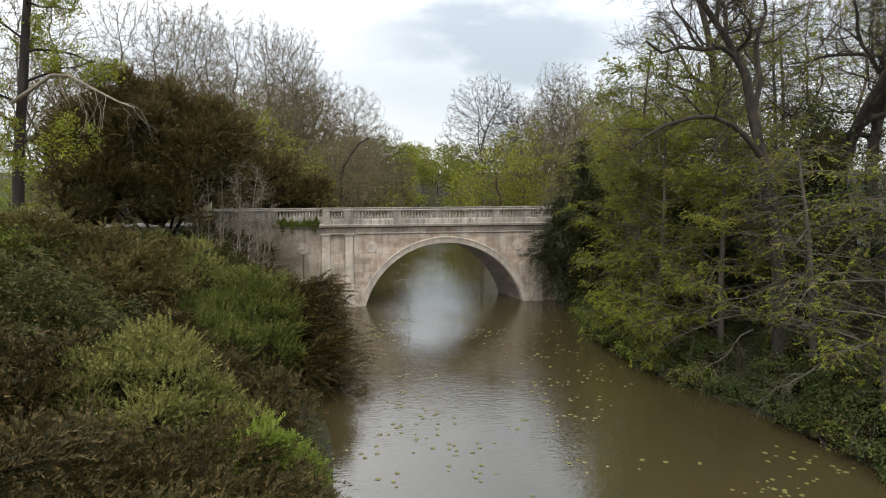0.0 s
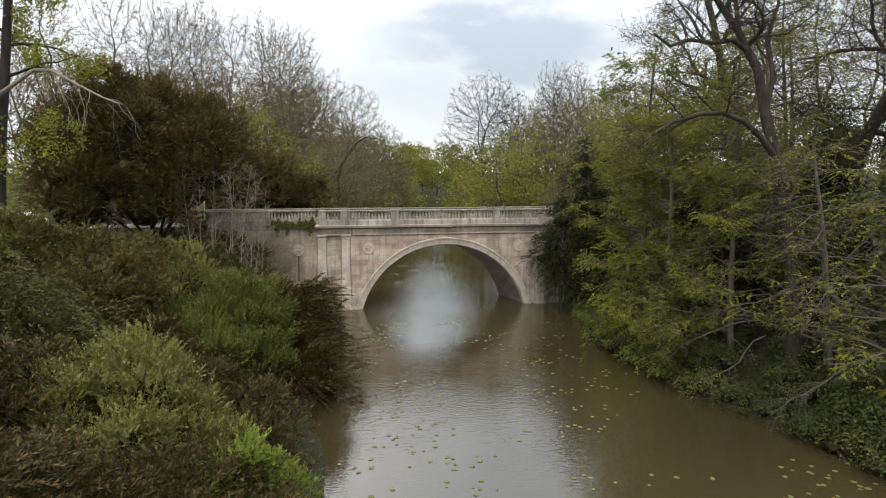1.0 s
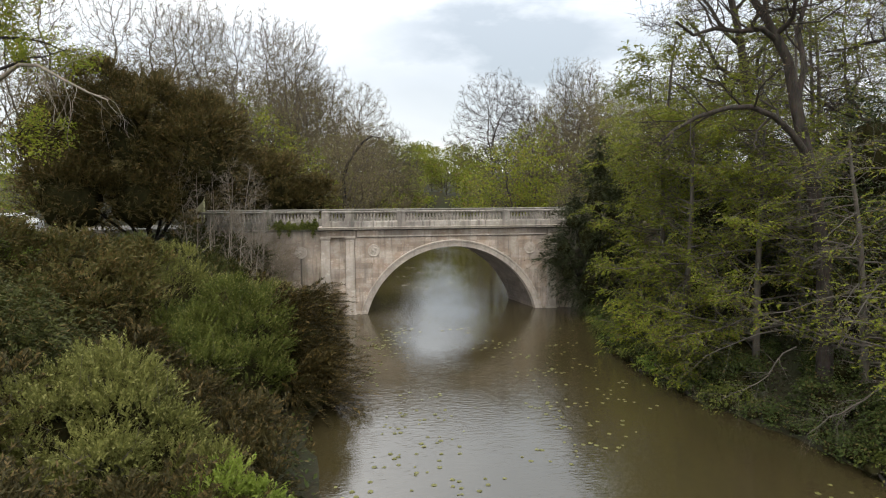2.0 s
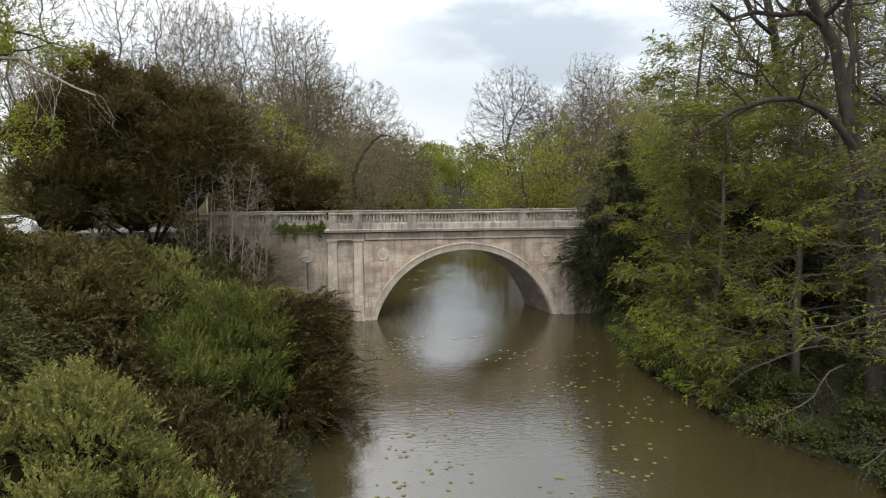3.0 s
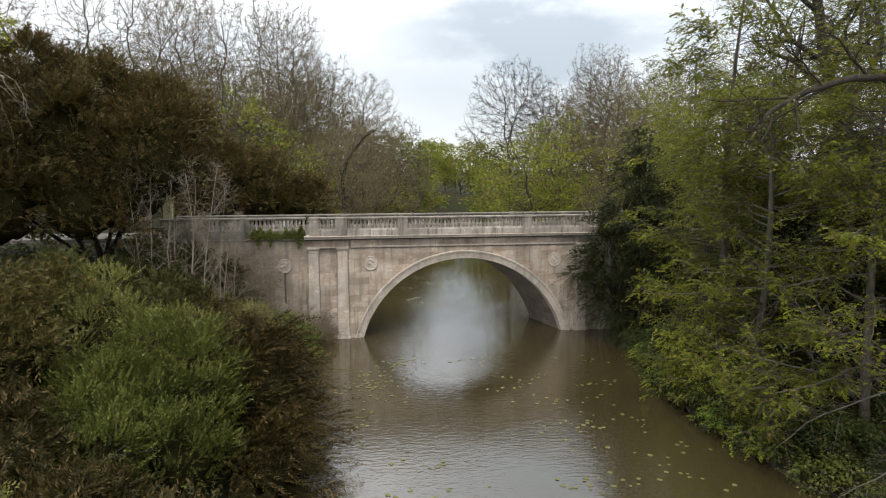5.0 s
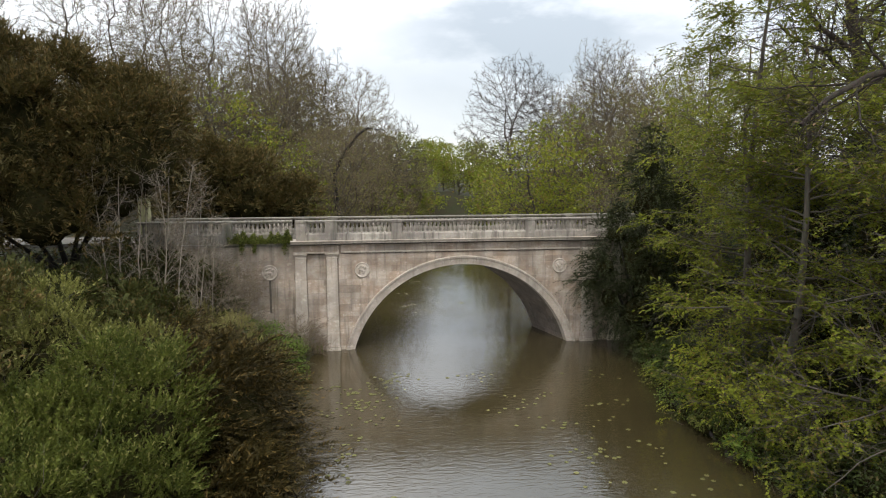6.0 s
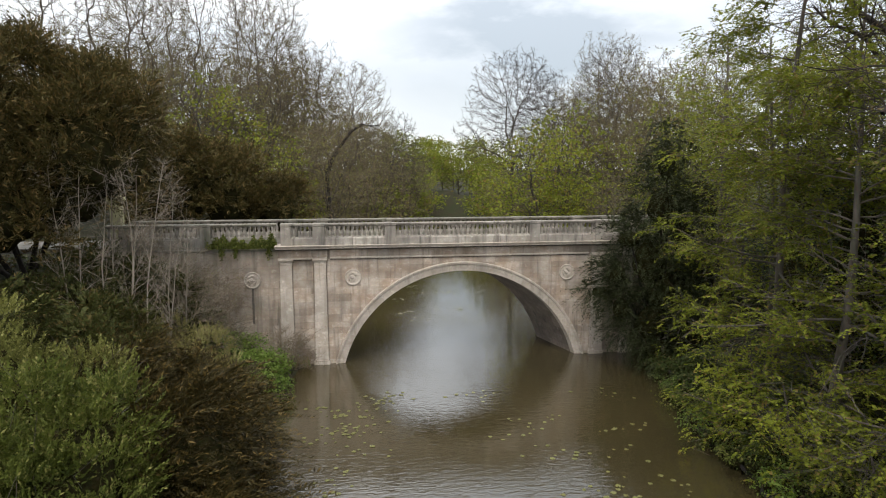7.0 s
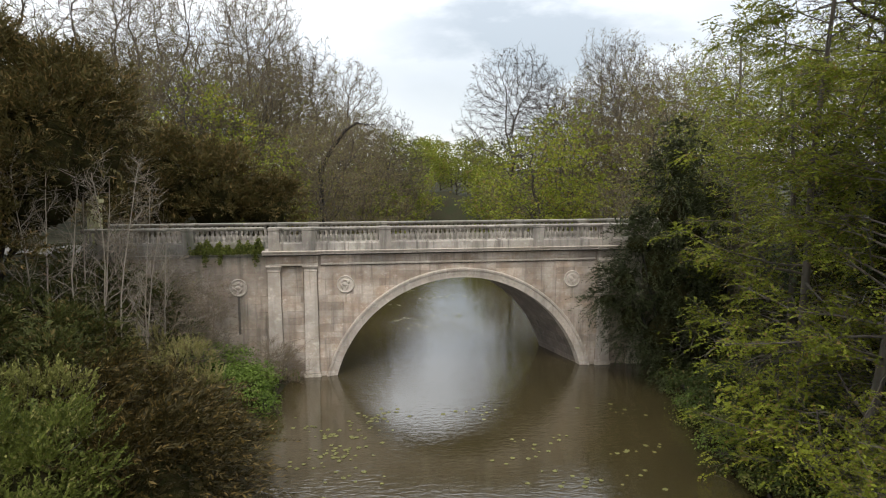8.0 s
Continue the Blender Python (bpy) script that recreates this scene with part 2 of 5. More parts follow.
SAP_BARK = rough_material("sapling_bark", (0.30, 0.255, 0.20), (0.19, 0.16, 0.125), 5.0, stretch=(1, 1, 0.3), relief=0.4)
YEW = leaf_material("yew_needles", (0.024, 0.031, 0.008), (0.084, 0.088, 0.023), (0.115, 0.085, 0.028), 0.15, 0.5, 0.15)
YEW_BROWN = leaf_material("browned_yew_needles", (0.036, 0.031, 0.010), (0.108, 0.087, 0.027), (0.150, 0.102, 0.037), 0.2, 0.5, 0.15)
YEW_TIPPED = leaf_material("brown_tipped_yew_needles", (0.033, 0.032, 0.009), (0.110, 0.096, 0.026), (0.15, 0.102, 0.036), 0.2, 0.5, 0.15)
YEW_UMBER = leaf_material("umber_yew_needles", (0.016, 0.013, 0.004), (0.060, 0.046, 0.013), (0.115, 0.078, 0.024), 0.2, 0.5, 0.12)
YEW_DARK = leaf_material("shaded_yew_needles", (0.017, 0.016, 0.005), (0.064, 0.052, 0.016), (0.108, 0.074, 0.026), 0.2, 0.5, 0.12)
CONIFER = leaf_material("dark_conifer_needles", (0.020, 0.027, 0.011), (0.062, 0.070, 0.027), (0.05, 0.05, 0.03), 0.1, 0.5, 0.1)
GREYGREEN = leaf_material("grey_green_leaves", (0.076, 0.082, 0.022), (0.238, 0.236, 0.064), (0.29, 0.28, 0.10), 0.12, 0.6, 0.3)
LAUREL = leaf_material("laurel_leaves", (0.032, 0.045, 0.009), (0.142, 0.160, 0.030), (0.19, 0.18, 0.055), 0.12, 0.55, 0.25)
# dark leaves for bushes added as the shade behind the hornbeams
DARK_BACKING = leaf_material("dark_backing_leaves", (0.016, 0.028, 0.009), (0.055, 0.075, 0.022), (0.10, 0.09, 0.03), 0.08, 0.35, 0.15)
LIME = leaf_material("lime_leaves", (0.11, 0.155, 0.022), (0.26, 0.32, 0.055), (0.28, 0.30, 0.09), 0.1, 0.5, 0.4)
SPRING = leaf_material("spring_leaves", (0.10, 0.13, 0.014), (0.34, 0.365, 0.045), (0.24, 0.18, 0.05), 0.12, 0.5, 0.45)
HORNBEAM = leaf_material("young_hornbeam_leaves", (0.055, 0.072, 0.010), (0.275, 0.300, 0.034), (0.20, 0.15, 0.045), 0.12, 0.5, 0.45)
BUDS = leaf_material("budding_leaves", (0.15, 0.14, 0.045), (0.28, 0.27, 0.085), (0.20, 0.14, 0.075), 0.3, 0.6, 0.4)
HERB = leaf_material("bright_herb_leaves", (0.050, 0.090, 0.014), (0.18, 0.245, 0.044), (0.20, 0.26, 0.07), 0.1, 0.45, 0.35)
IVY = leaf_material("ivy_leaves", (0.024, 0.040, 0.010), (0.090, 0.11, 0.028), (0.13, 0.105, 0.04), 0.1, 0.4, 0.2)
PALELEAF = leaf_material("pale_budding_leaves", (0.17, 0.16, 0.055), (0.36, 0.34, 0.13), (0.30, 0.24, 0.12), 0.2, 0.6, 0.4)
PAD = leaf_material("lily_pad", (0.10, 0.104, 0.036), (0.19, 0.185, 0.066), (0.16, 0.12, 0.055), 0.12, 0.3, 0.1)
DRY = leaf_material("dry_reed", (0.16, 0.12, 0.06), (0.28, 0.22, 0.12), (0.10, 0.13, 0.03), 0.3, 0.7, 0.3)


# ---- building tools ----
def part(name, bm, material, parent, label=""):
    me = bpy.data.meshes.new(name)
    bm.to_mesh(me)
    bm.free()
    me.materials.append(material)
    ob = new(name, me)
    ob.parent = parent
    return tagged(ob, label)


def mesh_part(name, verts, faces, material, parent, label="", smooth=False):
    """One mesh from arrays; faces all have the same number of corners."""
    me = bpy.data.meshes.new(name)
    verts = np.asarray(verts, dtype=np.float32)
    faces = np.asarray(faces, dtype=np.int32)
    n, k = faces.shape
    me.vertices.add(len(verts))
    me.vertices.foreach_set("co", verts.ravel())
    me.loops.add(n * k)
    me.loops.foreach_set("vertex_index", faces.ravel())
    me.polygons.add(n)
    me.polygons.foreach_set("loop_start", np.arange(0, n * k, k, dtype=np.int32))
    me.polygons.foreach_set("use_smooth", np.full(n, smooth))
    me.update(calc_edges=True)
    me.materials.append(material)
    ob = new(name, me)
    ob.parent = parent
    return tagged(ob, label)


def thing(name, at, label, category, group="", kind=""):
    ob = new(name)
    ob.location = at
    ob.empty_display_size = 0.3
    return tagged(ob, label, category, group, kind)


def box(bm, x0, x1, y0, y1, z0, z1, bevel=0.0):
    b = bmesh.new()
    bmesh.ops.create_cube(b, size=1, matrix=Matrix.LocRotScale(((x0 + x1) / 2, (y0 + y1) / 2, (z0 + z1) / 2), None, (x1 - x0, y1 - y0, z1 - z0)))
    if bevel:
        bmesh.ops.bevel(b, geom=b.edges[:], offset=bevel, segments=1, affect="EDGES")
    me = bpy.data.meshes.new("tmp")
    b.to_mesh(me)
    b.free()
    bm.from_mesh(me)
    bpy.data.meshes.remove(me)
    return bm


def extrude_x(profile, x0, x1):
    """A moulding along x with the closed profile of (y, z) points."""
    bm = bmesh.new()
    a = [bm.verts.new((x0, y, z)) for y, z in profile]
    b = [bm.verts.new((x1, y, z)) for y, z in profile]
    n = len(profile)
    for i in range(n):
        bm.faces.new((a[i], a[(i + 1) % n], b[(i + 1) % n], b[i]))
    bm.faces.new(a[::-1])
    bm.faces.new(b)
    bmesh.ops.recalc_face_normals(bm, faces=bm.faces)
    return bm


def prism(outline, y0, y1):
    """A slab with the outline of (x, z) points, from y0 (front) to y1, its front edge chamfered a little."""
    bm = bmesh.new()
    c = Vector((sum(p[0] for p in outline) / len(outline), sum(p[1] for p in outline) / len(outline)))
    inner = [bm.verts.new((c.x + (x - c.x) * 0.985, y0, c.y + (z - c.y) * 0.97)) for x, z in outline]
    front = [bm.verts.new((x, y0 + 0.006, z)) for x, z in outline]
    back = [bm.verts.new((x, y1, z)) for x, z in outline]
    n = len(outline)
    for i in range(n):
        j = (i + 1) % n
        bm.faces.new((inner[i], inner[j], front[j], front[i]))
        bm.faces.new((front[i], front[j], back[j], back[i]))
    bm.faces.new(inner)
    bmesh.ops.recalc_face_normals(bm, faces=bm.faces)
    return bm


# ---- the river's banks ----
BANK_Y = (-60, 10, 18, 24, 29, 34, 40, 45, 49, 54, 60, 75, 95, 120, 150, 185, 200)
BANK_L = (-4, -3.2, -2.8, -3.1, -3.6, -3.0, -3.2, -3.4, -2.7, -2.0, -1.2, 1.5, 5.5, 10.5, 16.5, 22.0, 25.0)
BANK_R = (17, 16.2, 15.6, 15.3, 13.6, 13.0, 13.6, 15.2, 15.6, 14.0, 13.8, 15.0, 17.5, 21.0, 25.5, 28.5, 26.0)


def ground_height(x, y):
    xl, xr = np.interp(y, BANK_Y, BANK_L), np.interp(y, BANK_Y, BANK_R)
    out_l, out_r = xl - x, x - xr
    out = np.maximum(np.maximum(out_l, out_r), np.where(y > 131, (y - 131) * 2.0, -99))
    top = np.where(out_l > out_r, 6.0, 5.2)
    wide = np.where(out_l > out_r, np.interp(y, (10, 30, 38, 44, 49.5, 50.5), (18, 17, 14, 13, 12, 10)), 10.0)
    k = np.clip(out / wide, 0, 1)
    z = np.where(out > 0, 0.12 + top * (k * k * (3 - 2 * k)), -0.9 + np.clip(1 + out / 1.2, 0, 1) * 1.02)
    calm = np.where((np.abs(y - 52) < 4) & (x < -11), 0.0, 1.0)
    return z + calm * np.where(out > 0.5, 0.12 * np.sin(x * 0.9 + 1.3 * np.sin(y * 0.5)) * np.cos(y * 0.7), 0)


def ground_at(x, y):
    return float(ground_height(np.float64(x), np.float64(y)))


xs = np.concatenate([[-3000, -1200, -500, -200, -110], np.arange(-70, -20, 3.0), np.arange(-20, 32, 0.8), np.arange(32, 80, 3.0), [110, 200, 500, 1200, 3000]])
ys = np.concatenate([[-3000, -800, -300, -120], np.arange(-60, 10, 4.0), np.arange(10, 62, 0.9), np.arange(62, 210, 2.0), [220, 300, 500, 1200, 3000]])
gx, gy = np.meshgrid(xs, ys)
gz = ground_height(gx, gy)
idx = np.arange(gx.size).reshape(gx.shape)
quads = np.stack([idx[:-1, :-1], idx[:-1, 1:], idx[1:, 1:], idx[1:, :-1]], -1).reshape(-1, 4)
ground = mesh_part("ground", np.stack([gx, gy, gz], -1).reshape(-1, 3), quads, EARTH, None, smooth=True)
tagged(ground, "dark earth and grass river banks under the trees", "ground", kind="structure")
bm = bmesh.new()
for v in ((-60, -200, 0), (60, -200, 0), (60, 230, 0), (-60, 230, 0)):
    bm.verts.new(v)
bm.faces.new(bm.verts)
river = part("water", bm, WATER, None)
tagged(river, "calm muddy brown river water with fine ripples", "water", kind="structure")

# ---- the bridge ----
FACE, BACK = 50.0, 53.9
CX, CZ, R_IN, R_OUT = 5.9, -1.71, 6.53, 7.0
SKEW = -0.27  # the vault runs askew through the bridge
bridge = thing("bridge", (CX, 52, 0), "single-arched pale stone bridge with balustrades over the river", "bridge")


def piece(name, bm, material, parent, label=""):
    ob = part(name, bm, material, parent, label)
    ob.matrix_parent_inverse = Matrix.Translation(-Vector(parent.location)) if parent.parent is None else Matrix.Translation(-Vector((CX, 52, 0)))
    return ob


def arc_z(x, r):
    d = r * r - (x - CX) ** 2
    return CZ + math.sqrt(d) if d > 0 else -9.0


# rubble core behind the facing stones, with the barrel of the arch through it
bm = bmesh.new()
r_core = R_IN + 0.06
a0 = math.asin((-0.6 - CZ) / r_core)
arc = [(CX - r_core * math.cos(a0 + (math.pi - 2 * a0) * i / 40), CZ + r_core * math.sin(a0 + (math.pi - 2 * a0) * i / 40)) for i in range(41)]
low = [(-12.0, -0.6), *arc, (22.0, -0.6)]
rows = [[bm.verts.new((x + (SKEW * (y - FACE) if abs(x - CX) < 7 else 0), y, z)) for x, z in low] + [bm.verts.new((x, y, 6.3)) for x, z in low] for y in (FACE + 0.05, BACK)]
n = len(low)
for i in range(n - 1):
    for q in (0, 1):
        bm.faces.new((rows[q][i], rows[q][i + 1], rows[q][n + i + 1], rows[q][n + i]))
    for o in (0, n):
        bm.faces.new((rows[0][o + i], rows[0][o + i + 1], rows[1][o + i + 1], rows[1][o + i]))
for i in (0, n - 1):
    bm.faces.new((rows[0][i], rows[0][n + i], rows[1][n + i], rows[1][i]))
bmesh.ops.recalc_face_normals(bm, faces=bm.faces)
piece("core", bm, MORTAR, bridge)



def facing(x0, x1, z_levels, y, material, arch=True, seed=1):
    r = random.Random(seed)
    for z0, z1 in zip(z_levels, z_levels[1:]):
        x = x0 - r.uniform(0, 0.5)
        while x < x1:
            w = r.uniform(0.6, 1.5)
            a, b = max(x, x0) + 0.002, min(x + w, x1) - 0.002
            x += w
            if b - a < 0.12:
                continue
            lo, hi = z0 + 0.002, z1 - 0.002
            if not arch:
                outline = [(a, lo), (a, hi), (b, hi), (b, lo)]
            else:
                cols = [q for q in np.linspace(a, b, 121) if arc_z(q, R_OUT - 0.03) < hi - 0.012]
                if len(cols) < 4:
                    continue
                cut = [(q, max(lo, arc_z(q, R_OUT - 0.03))) for q in np.linspace(cols[0], cols[-1], 7)]
                outline = [(cols[0], hi), (cols[-1], hi)] + cut[::-1]
            piece("stone_block", prism(outline, y - r.uniform(-0.004, 0.006), y + 0.06), material, bridge)


def levels(z0, z1, n, seed):
    r = random.Random(seed)
    cut = np.cumsum([r.uniform(0.85, 1.15) for _ in range(n)])
    return [z0] + [z0 + (z1 - z0) * c / cut[-1] for c in cut]


COURSES = levels(-0.2, 5.56, 16, 3)
facing(-1.25, 13.05, COURSES, FACE, STONE, True, 11)
facing(-3.0, -1.95, COURSES, FACE, STONE, False, 12)
facing(13.75, 14.8, COURSES, FACE, STONE, False, 13)
facing(-12.0, -3.65, levels(0.2, 6.0, 15, 8), FACE + 0.03, WING, False, 14)
facing(15.45, 20.0, levels(0.2, 6.0, 15, 9), FACE + 0.03, WING, False, 15)

# voussoirs of the archivolt: two plain bands and an outer moulding
A0 = math.asin((-0.25 - CZ) / R_IN)
N_V = 37
for i in range(N_V):
    a0 = A0 + (math.pi - 2 * A0) * i / N_V + 0.0006
    a1 = A0 + (math.pi - 2 * A0) * (i + 1) / N_V - 0.0006
    prof = [(R_IN, FACE + 0.35), (R_IN, FACE - 0.05), (R_IN + 0.17, FACE - 0.055), (R_IN + 0.175, FACE - 0.085), (R_IN + 0.34, FACE - 0.09),
            (R_IN + 0.36, FACE - 0.15), (R_IN + 0.46, FACE - 0.17), (R_IN + 0.49, FACE - 0.12), (R_IN + 0.49, FACE + 0.02), (R_IN + 0.3, FACE + 0.35)]
    bm = bmesh.new()
    rings = []
    for q in range(3):
        an = a0 + (a1 - a0) * q / 2
        rings.append([bm.verts.new((CX + SKEW * max(0, y - FACE) + r * math.cos(an), y, CZ + r * math.sin(an))) for r, y in prof])
    m = len(prof)
    for q in range(2):
        for j in range(m):
            bm.faces.new((rings[q][j], rings[q][(j + 1) % m], rings[q + 1][(j + 1) % m], rings[q + 1][j]))
    bm.faces.new(rings[0][::-1])
    bm.faces.new(rings[2])
    bmesh.ops.recalc_face_normals(bm, faces=bm.faces)
    piece("voussoir", bm, PALE, bridge)
# stones of the vault, their colour darkened for the shade under the arch
for i in range(31):
    a0 = A0 + (math.pi - 2 * A0) * i / 31 + 0.001
    a1 = A0 + (math.pi - 2 * A0) * (i + 1) / 31 - 0.001
    y = FACE + 0.36
    r = random.Random(i)
    while y < BACK - 0.1:
        y1 = min(BACK, y + r.uniform(0.6, 1.2))
        bm = bmesh.new()
        ro = R_IN + r.uniform(-0.004, 0.008)
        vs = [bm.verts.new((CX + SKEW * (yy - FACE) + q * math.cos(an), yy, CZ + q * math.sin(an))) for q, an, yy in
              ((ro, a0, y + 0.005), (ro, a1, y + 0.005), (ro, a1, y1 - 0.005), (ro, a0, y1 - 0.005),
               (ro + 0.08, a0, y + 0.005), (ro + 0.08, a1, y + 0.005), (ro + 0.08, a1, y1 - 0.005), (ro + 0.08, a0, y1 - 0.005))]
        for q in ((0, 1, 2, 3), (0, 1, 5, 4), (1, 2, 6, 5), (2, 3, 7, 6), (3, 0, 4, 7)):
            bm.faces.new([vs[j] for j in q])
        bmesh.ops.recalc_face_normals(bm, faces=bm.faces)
        piece("vault_stone", bm, SOFFIT_SHADED, bridge)
        y = y1


# pilasters, tapering a little, each with a base and a capital
def pilaster(x):
    p = new("pilaster")
    p.parent = bridge
    p.matrix_parent_inverse = Matrix.Translation((-CX, -52, 0))

    def taper(w0, w1, y0, z0, z1):
        bm = bmesh.new()
        vs = [bm.verts.new(v) for v in ((x - w0, y0 - 0.02, z0), (x + w0, y0 - 0.02, z0), (x + w1, y0, z1), (x - w1, y0, z1),
                                        (x - w0, FACE + 0.05, z0), (x + w0, FACE + 0.05, z0), (x + w1, FACE + 0.05, z1), (x - w1, FACE + 0.05, z1))]
        for q in ((0, 1, 2, 3), (1, 5, 6, 2), (5, 4, 7, 6), (4, 0, 3, 7), (3, 2, 6, 7), (4, 5, 1, 0)):
            bm.faces.new([vs[j] for j in q])
        bmesh.ops.bevel(bm, geom=bm.edges[:], offset=0.012, segments=1, affect="EDGES")
        return bm

    zs = [0.26, 5.30]
    for z0, z1 in zip(zs, zs[1:]):
        w0, w1 = 0.35 - 0.05 * (z0 - 0.26) / 5, 0.35 - 0.05 * (z1 - 0.26) / 5
        part("shaft", taper(w0, w1, FACE - 0.14, z0 + 0.002, z1 - 0.002), PALE, p)
    bm = bmesh.new()
    box(bm, x - 0.42, x + 0.42, FACE - 0.23, FACE + 0.05, -0.35, 0.16, 0.02)
    box(bm, x - 0.385, x + 0.385, FACE - 0.19, FACE + 0.05, 0.16, 0.255, 0.03)
    part("base", bm, PALE, p)
    bm = bmesh.new()
    box(bm, x - 0.325, x + 0.325, FACE - 0.165, FACE + 0.05, 5.30, 5.345, 0.015)
    box(bm, x - 0.305, x + 0.305, FACE - 0.14, FACE + 0.05, 5.345, 5.46)
    box(bm, x - 0.345, x + 0.345, FACE - 0.19, FACE + 0.05, 5.46, 5.53, 0.02)
    box(bm, x - 0.39, x + 0.39, FACE - 0.235, FACE + 0.05, 5.53, 5.62, 0.02)
    part("capital", bm, PALE, p)
    return p


for x in (-1.60, -3.33, 13.40, 15.13):
    pilaster(x)

# architrave, frieze and cornice, standing forward over each pair of pilasters
def entablature(x0, x1, d):
    piece("architrave", extrude_x([(FACE + 0.04, 5.585), (FACE - 0.05 - d, 5.585), (FACE - 0.095 - d, 5.61), (FACE - 0.105 - d, 5.665), (FACE - 0.02 - d, 5.69), (FACE + 0.04, 5.69)], x0, x1), PALE, bridge)
    # thin dark strip: the architrave's shadow, put in as colour
    piece("bed_mould", extrude_x([(FACE + 0.04, 5.55), (FACE - 0.03 - d, 5.55), (FACE - 0.045 - d, 5.583), (FACE + 0.04, 5.583)], x0, x1), SHADOW_LINE, bridge, "dark strip as the moulding's shadow line")
    x = x0
    r = random.Random(int(x0 * 10))
    while x < x1 - 0.01:
        e = min(x1, x + r.uniform(1.2, 1.9))
        if x1 - e < 0.5:
            e = x1
        bm = bmesh.new()
        box(bm, x + 0.003, e - 0.003, FACE - 0.02 - d, FACE + 0.04, 5.692, 6.06, 0.008)
        piece("frieze_stone", bm, STONE, bridge)
        x = e
    e0, e1 = x0 - (0.12 if d else 0), x1 + (0.12 if d else 0)
    # dark colour paints the shadow below the cornice lip
    piece("bed_mould", extrude_x([(FACE + 0.3, 6.062), (FACE - 0.07 - d, 6.062), (FACE - 0.10 - d, 6.10), (FACE - 0.17 - d, 6.135), (FACE - 0.26 - d, 6.165), (FACE + 0.3, 6.165)], e0, e1), SHADOW_LINE, bridge, "moulding coloured as the cornice's shadow")
    piece("cornice", extrude_x([(FACE + 0.3, 6.168), (FACE - 0.36 - d, 6.168), (FACE - 0.36 - d, 6.23), (FACE - 0.41 - d, 6.26), (FACE - 0.45 - d, 6.33), (FACE - 0.42 - d, 6.345), (FACE + 0.3, 6.39)], e0, e1), PALE, bridge)


entablature(-3.70, -1.22, 0.12)
entablature(-1.22 + 0.125, 13.02 - 0.125, 0.0)
entablature(13.02, 15.5, 0.12)
for x0, x1 in ((-12.0, -3.85), (15.65, 20.0)):
    piece("coping", extrude_x([(FACE + 0.3, 6.0), (FACE + 0.04, 6.0), (FACE + 0.02, 6.06), (FACE - 0.08, 6.10), (FACE - 0.10, 6.2), (FACE + 0.3, 6.24)], x0, x1), GREY, bridge)

# roundels
def roundel(x, z, y, drop=0.95):
    r = new("roundel")
    r.parent = bridge
    r.matrix_parent_inverse = Matrix.Translation((-CX, -52, 0))
    prof = [(0.0, -0.04), (0.36, -0.035), (0.375, -0.065), (0.405, -0.075), (0.43, -0.05), (0.435, 0.02)]
    bm = bmesh.new()
    rings = []
    for rad, dy in prof[1:]:
        rings.append([bm.verts.new((x + rad * math.cos(2 * math.pi * i / 32), y + dy, z + rad * math.sin(2 * math.pi * i / 32))) for i in range(32)])
    c = bm.verts.new((x, y + prof[0][1], z))
    for i in range(32):
        j = (i + 1) % 32
        bm.faces.new((c, rings[0][i], rings[0][j]))
        for p, q in zip(rings, rings[1:]):
            bm.faces.new((p[i], p[j], q[j], q[i]))
    bmesh.ops.recalc_face_normals(bm, faces=bm.faces)
    part("disc", bm, PALE, r)
    rr = random.Random(int(x * 7) + 50)
    for dx, dz, sx, sz, tilt in ((-0.03, 0.0, 0.17, 0.08, 0.5), (0.10, 0.10, 0.08, 0.09, 0.2), (-0.14, -0.06, 0.05, 0.13, -0.6), (0.07, -0.10, 0.05, 0.12, 0.5), (-0.12, 0.12, 0.10, 0.04, -0.7), (0.0, 0.17, 0.09, 0.03, 0.2)):
        m = Matrix.LocRotScale((x + 1.35 * dx + rr.uniform(-0.02, 0.02), y - 0.035, z + 1.35 * dz), Euler((0, tilt + rr.uniform(-0.3, 0.3), 0)), (1.2 * sx, 0.075, 1.2 * sz))
        bm = bmesh.new()
        bmesh.ops.create_uvsphere(bm, u_segments=10, v_segments=6, radius=1, matrix=m)
        part("carving", bm, PALE, r, "worn carved relief")
    bm = bmesh.new()
    box(bm, x - 0.055, x + 0.055, y - 0.03, y + 0.02, z - drop, z - 0.43, 0.01)
    part("pendant", bm, GRIME if drop > 1 else WING, r, "dark stone strip")


roundel(0.08, 4.61, FACE)
roundel(11.68, 4.61, FACE)
roundel(-5.04, 4.55, FACE + 0.03, 2.3)


# balustrades
def baluster_mesh():
    prof = [(0.075, 0.0), (0.075, 0.05), (0.055, 0.07), (0.06, 0.10), (0.088, 0.18), (0.08, 0.26), (0.05, 0.38), (0.042, 0.46), (0.06, 0.475), (0.06, 0.49), (0.075, 0.51), (0.075, 0.55)]
    bm = bmesh.new()
    rings = [[bm.verts.new((rad * math.cos(2 * math.pi * i / 8), rad * math.sin(2 * math.pi * i / 8), z)) for i in range(8)] for rad, z in prof]
    for p, q in zip(rings, rings[1:]):
        for i in range(8):
            bm.faces.new((p[i], p[(i + 1) % 8], q[(i + 1) % 8], q[i]))
    for fc in bm.faces:
        fc.smooth = True
    me = bpy.data.meshes.new("baluster")
    bm.to_mesh(me)
    bm.free()
    me.materials.append(GREY)
    return me


BALUSTER = baluster_mesh()
Z_PLINTH, Z_BAL, Z_RAIL, Z_TOP = 6.385, 6.76, 7.31, 7.46
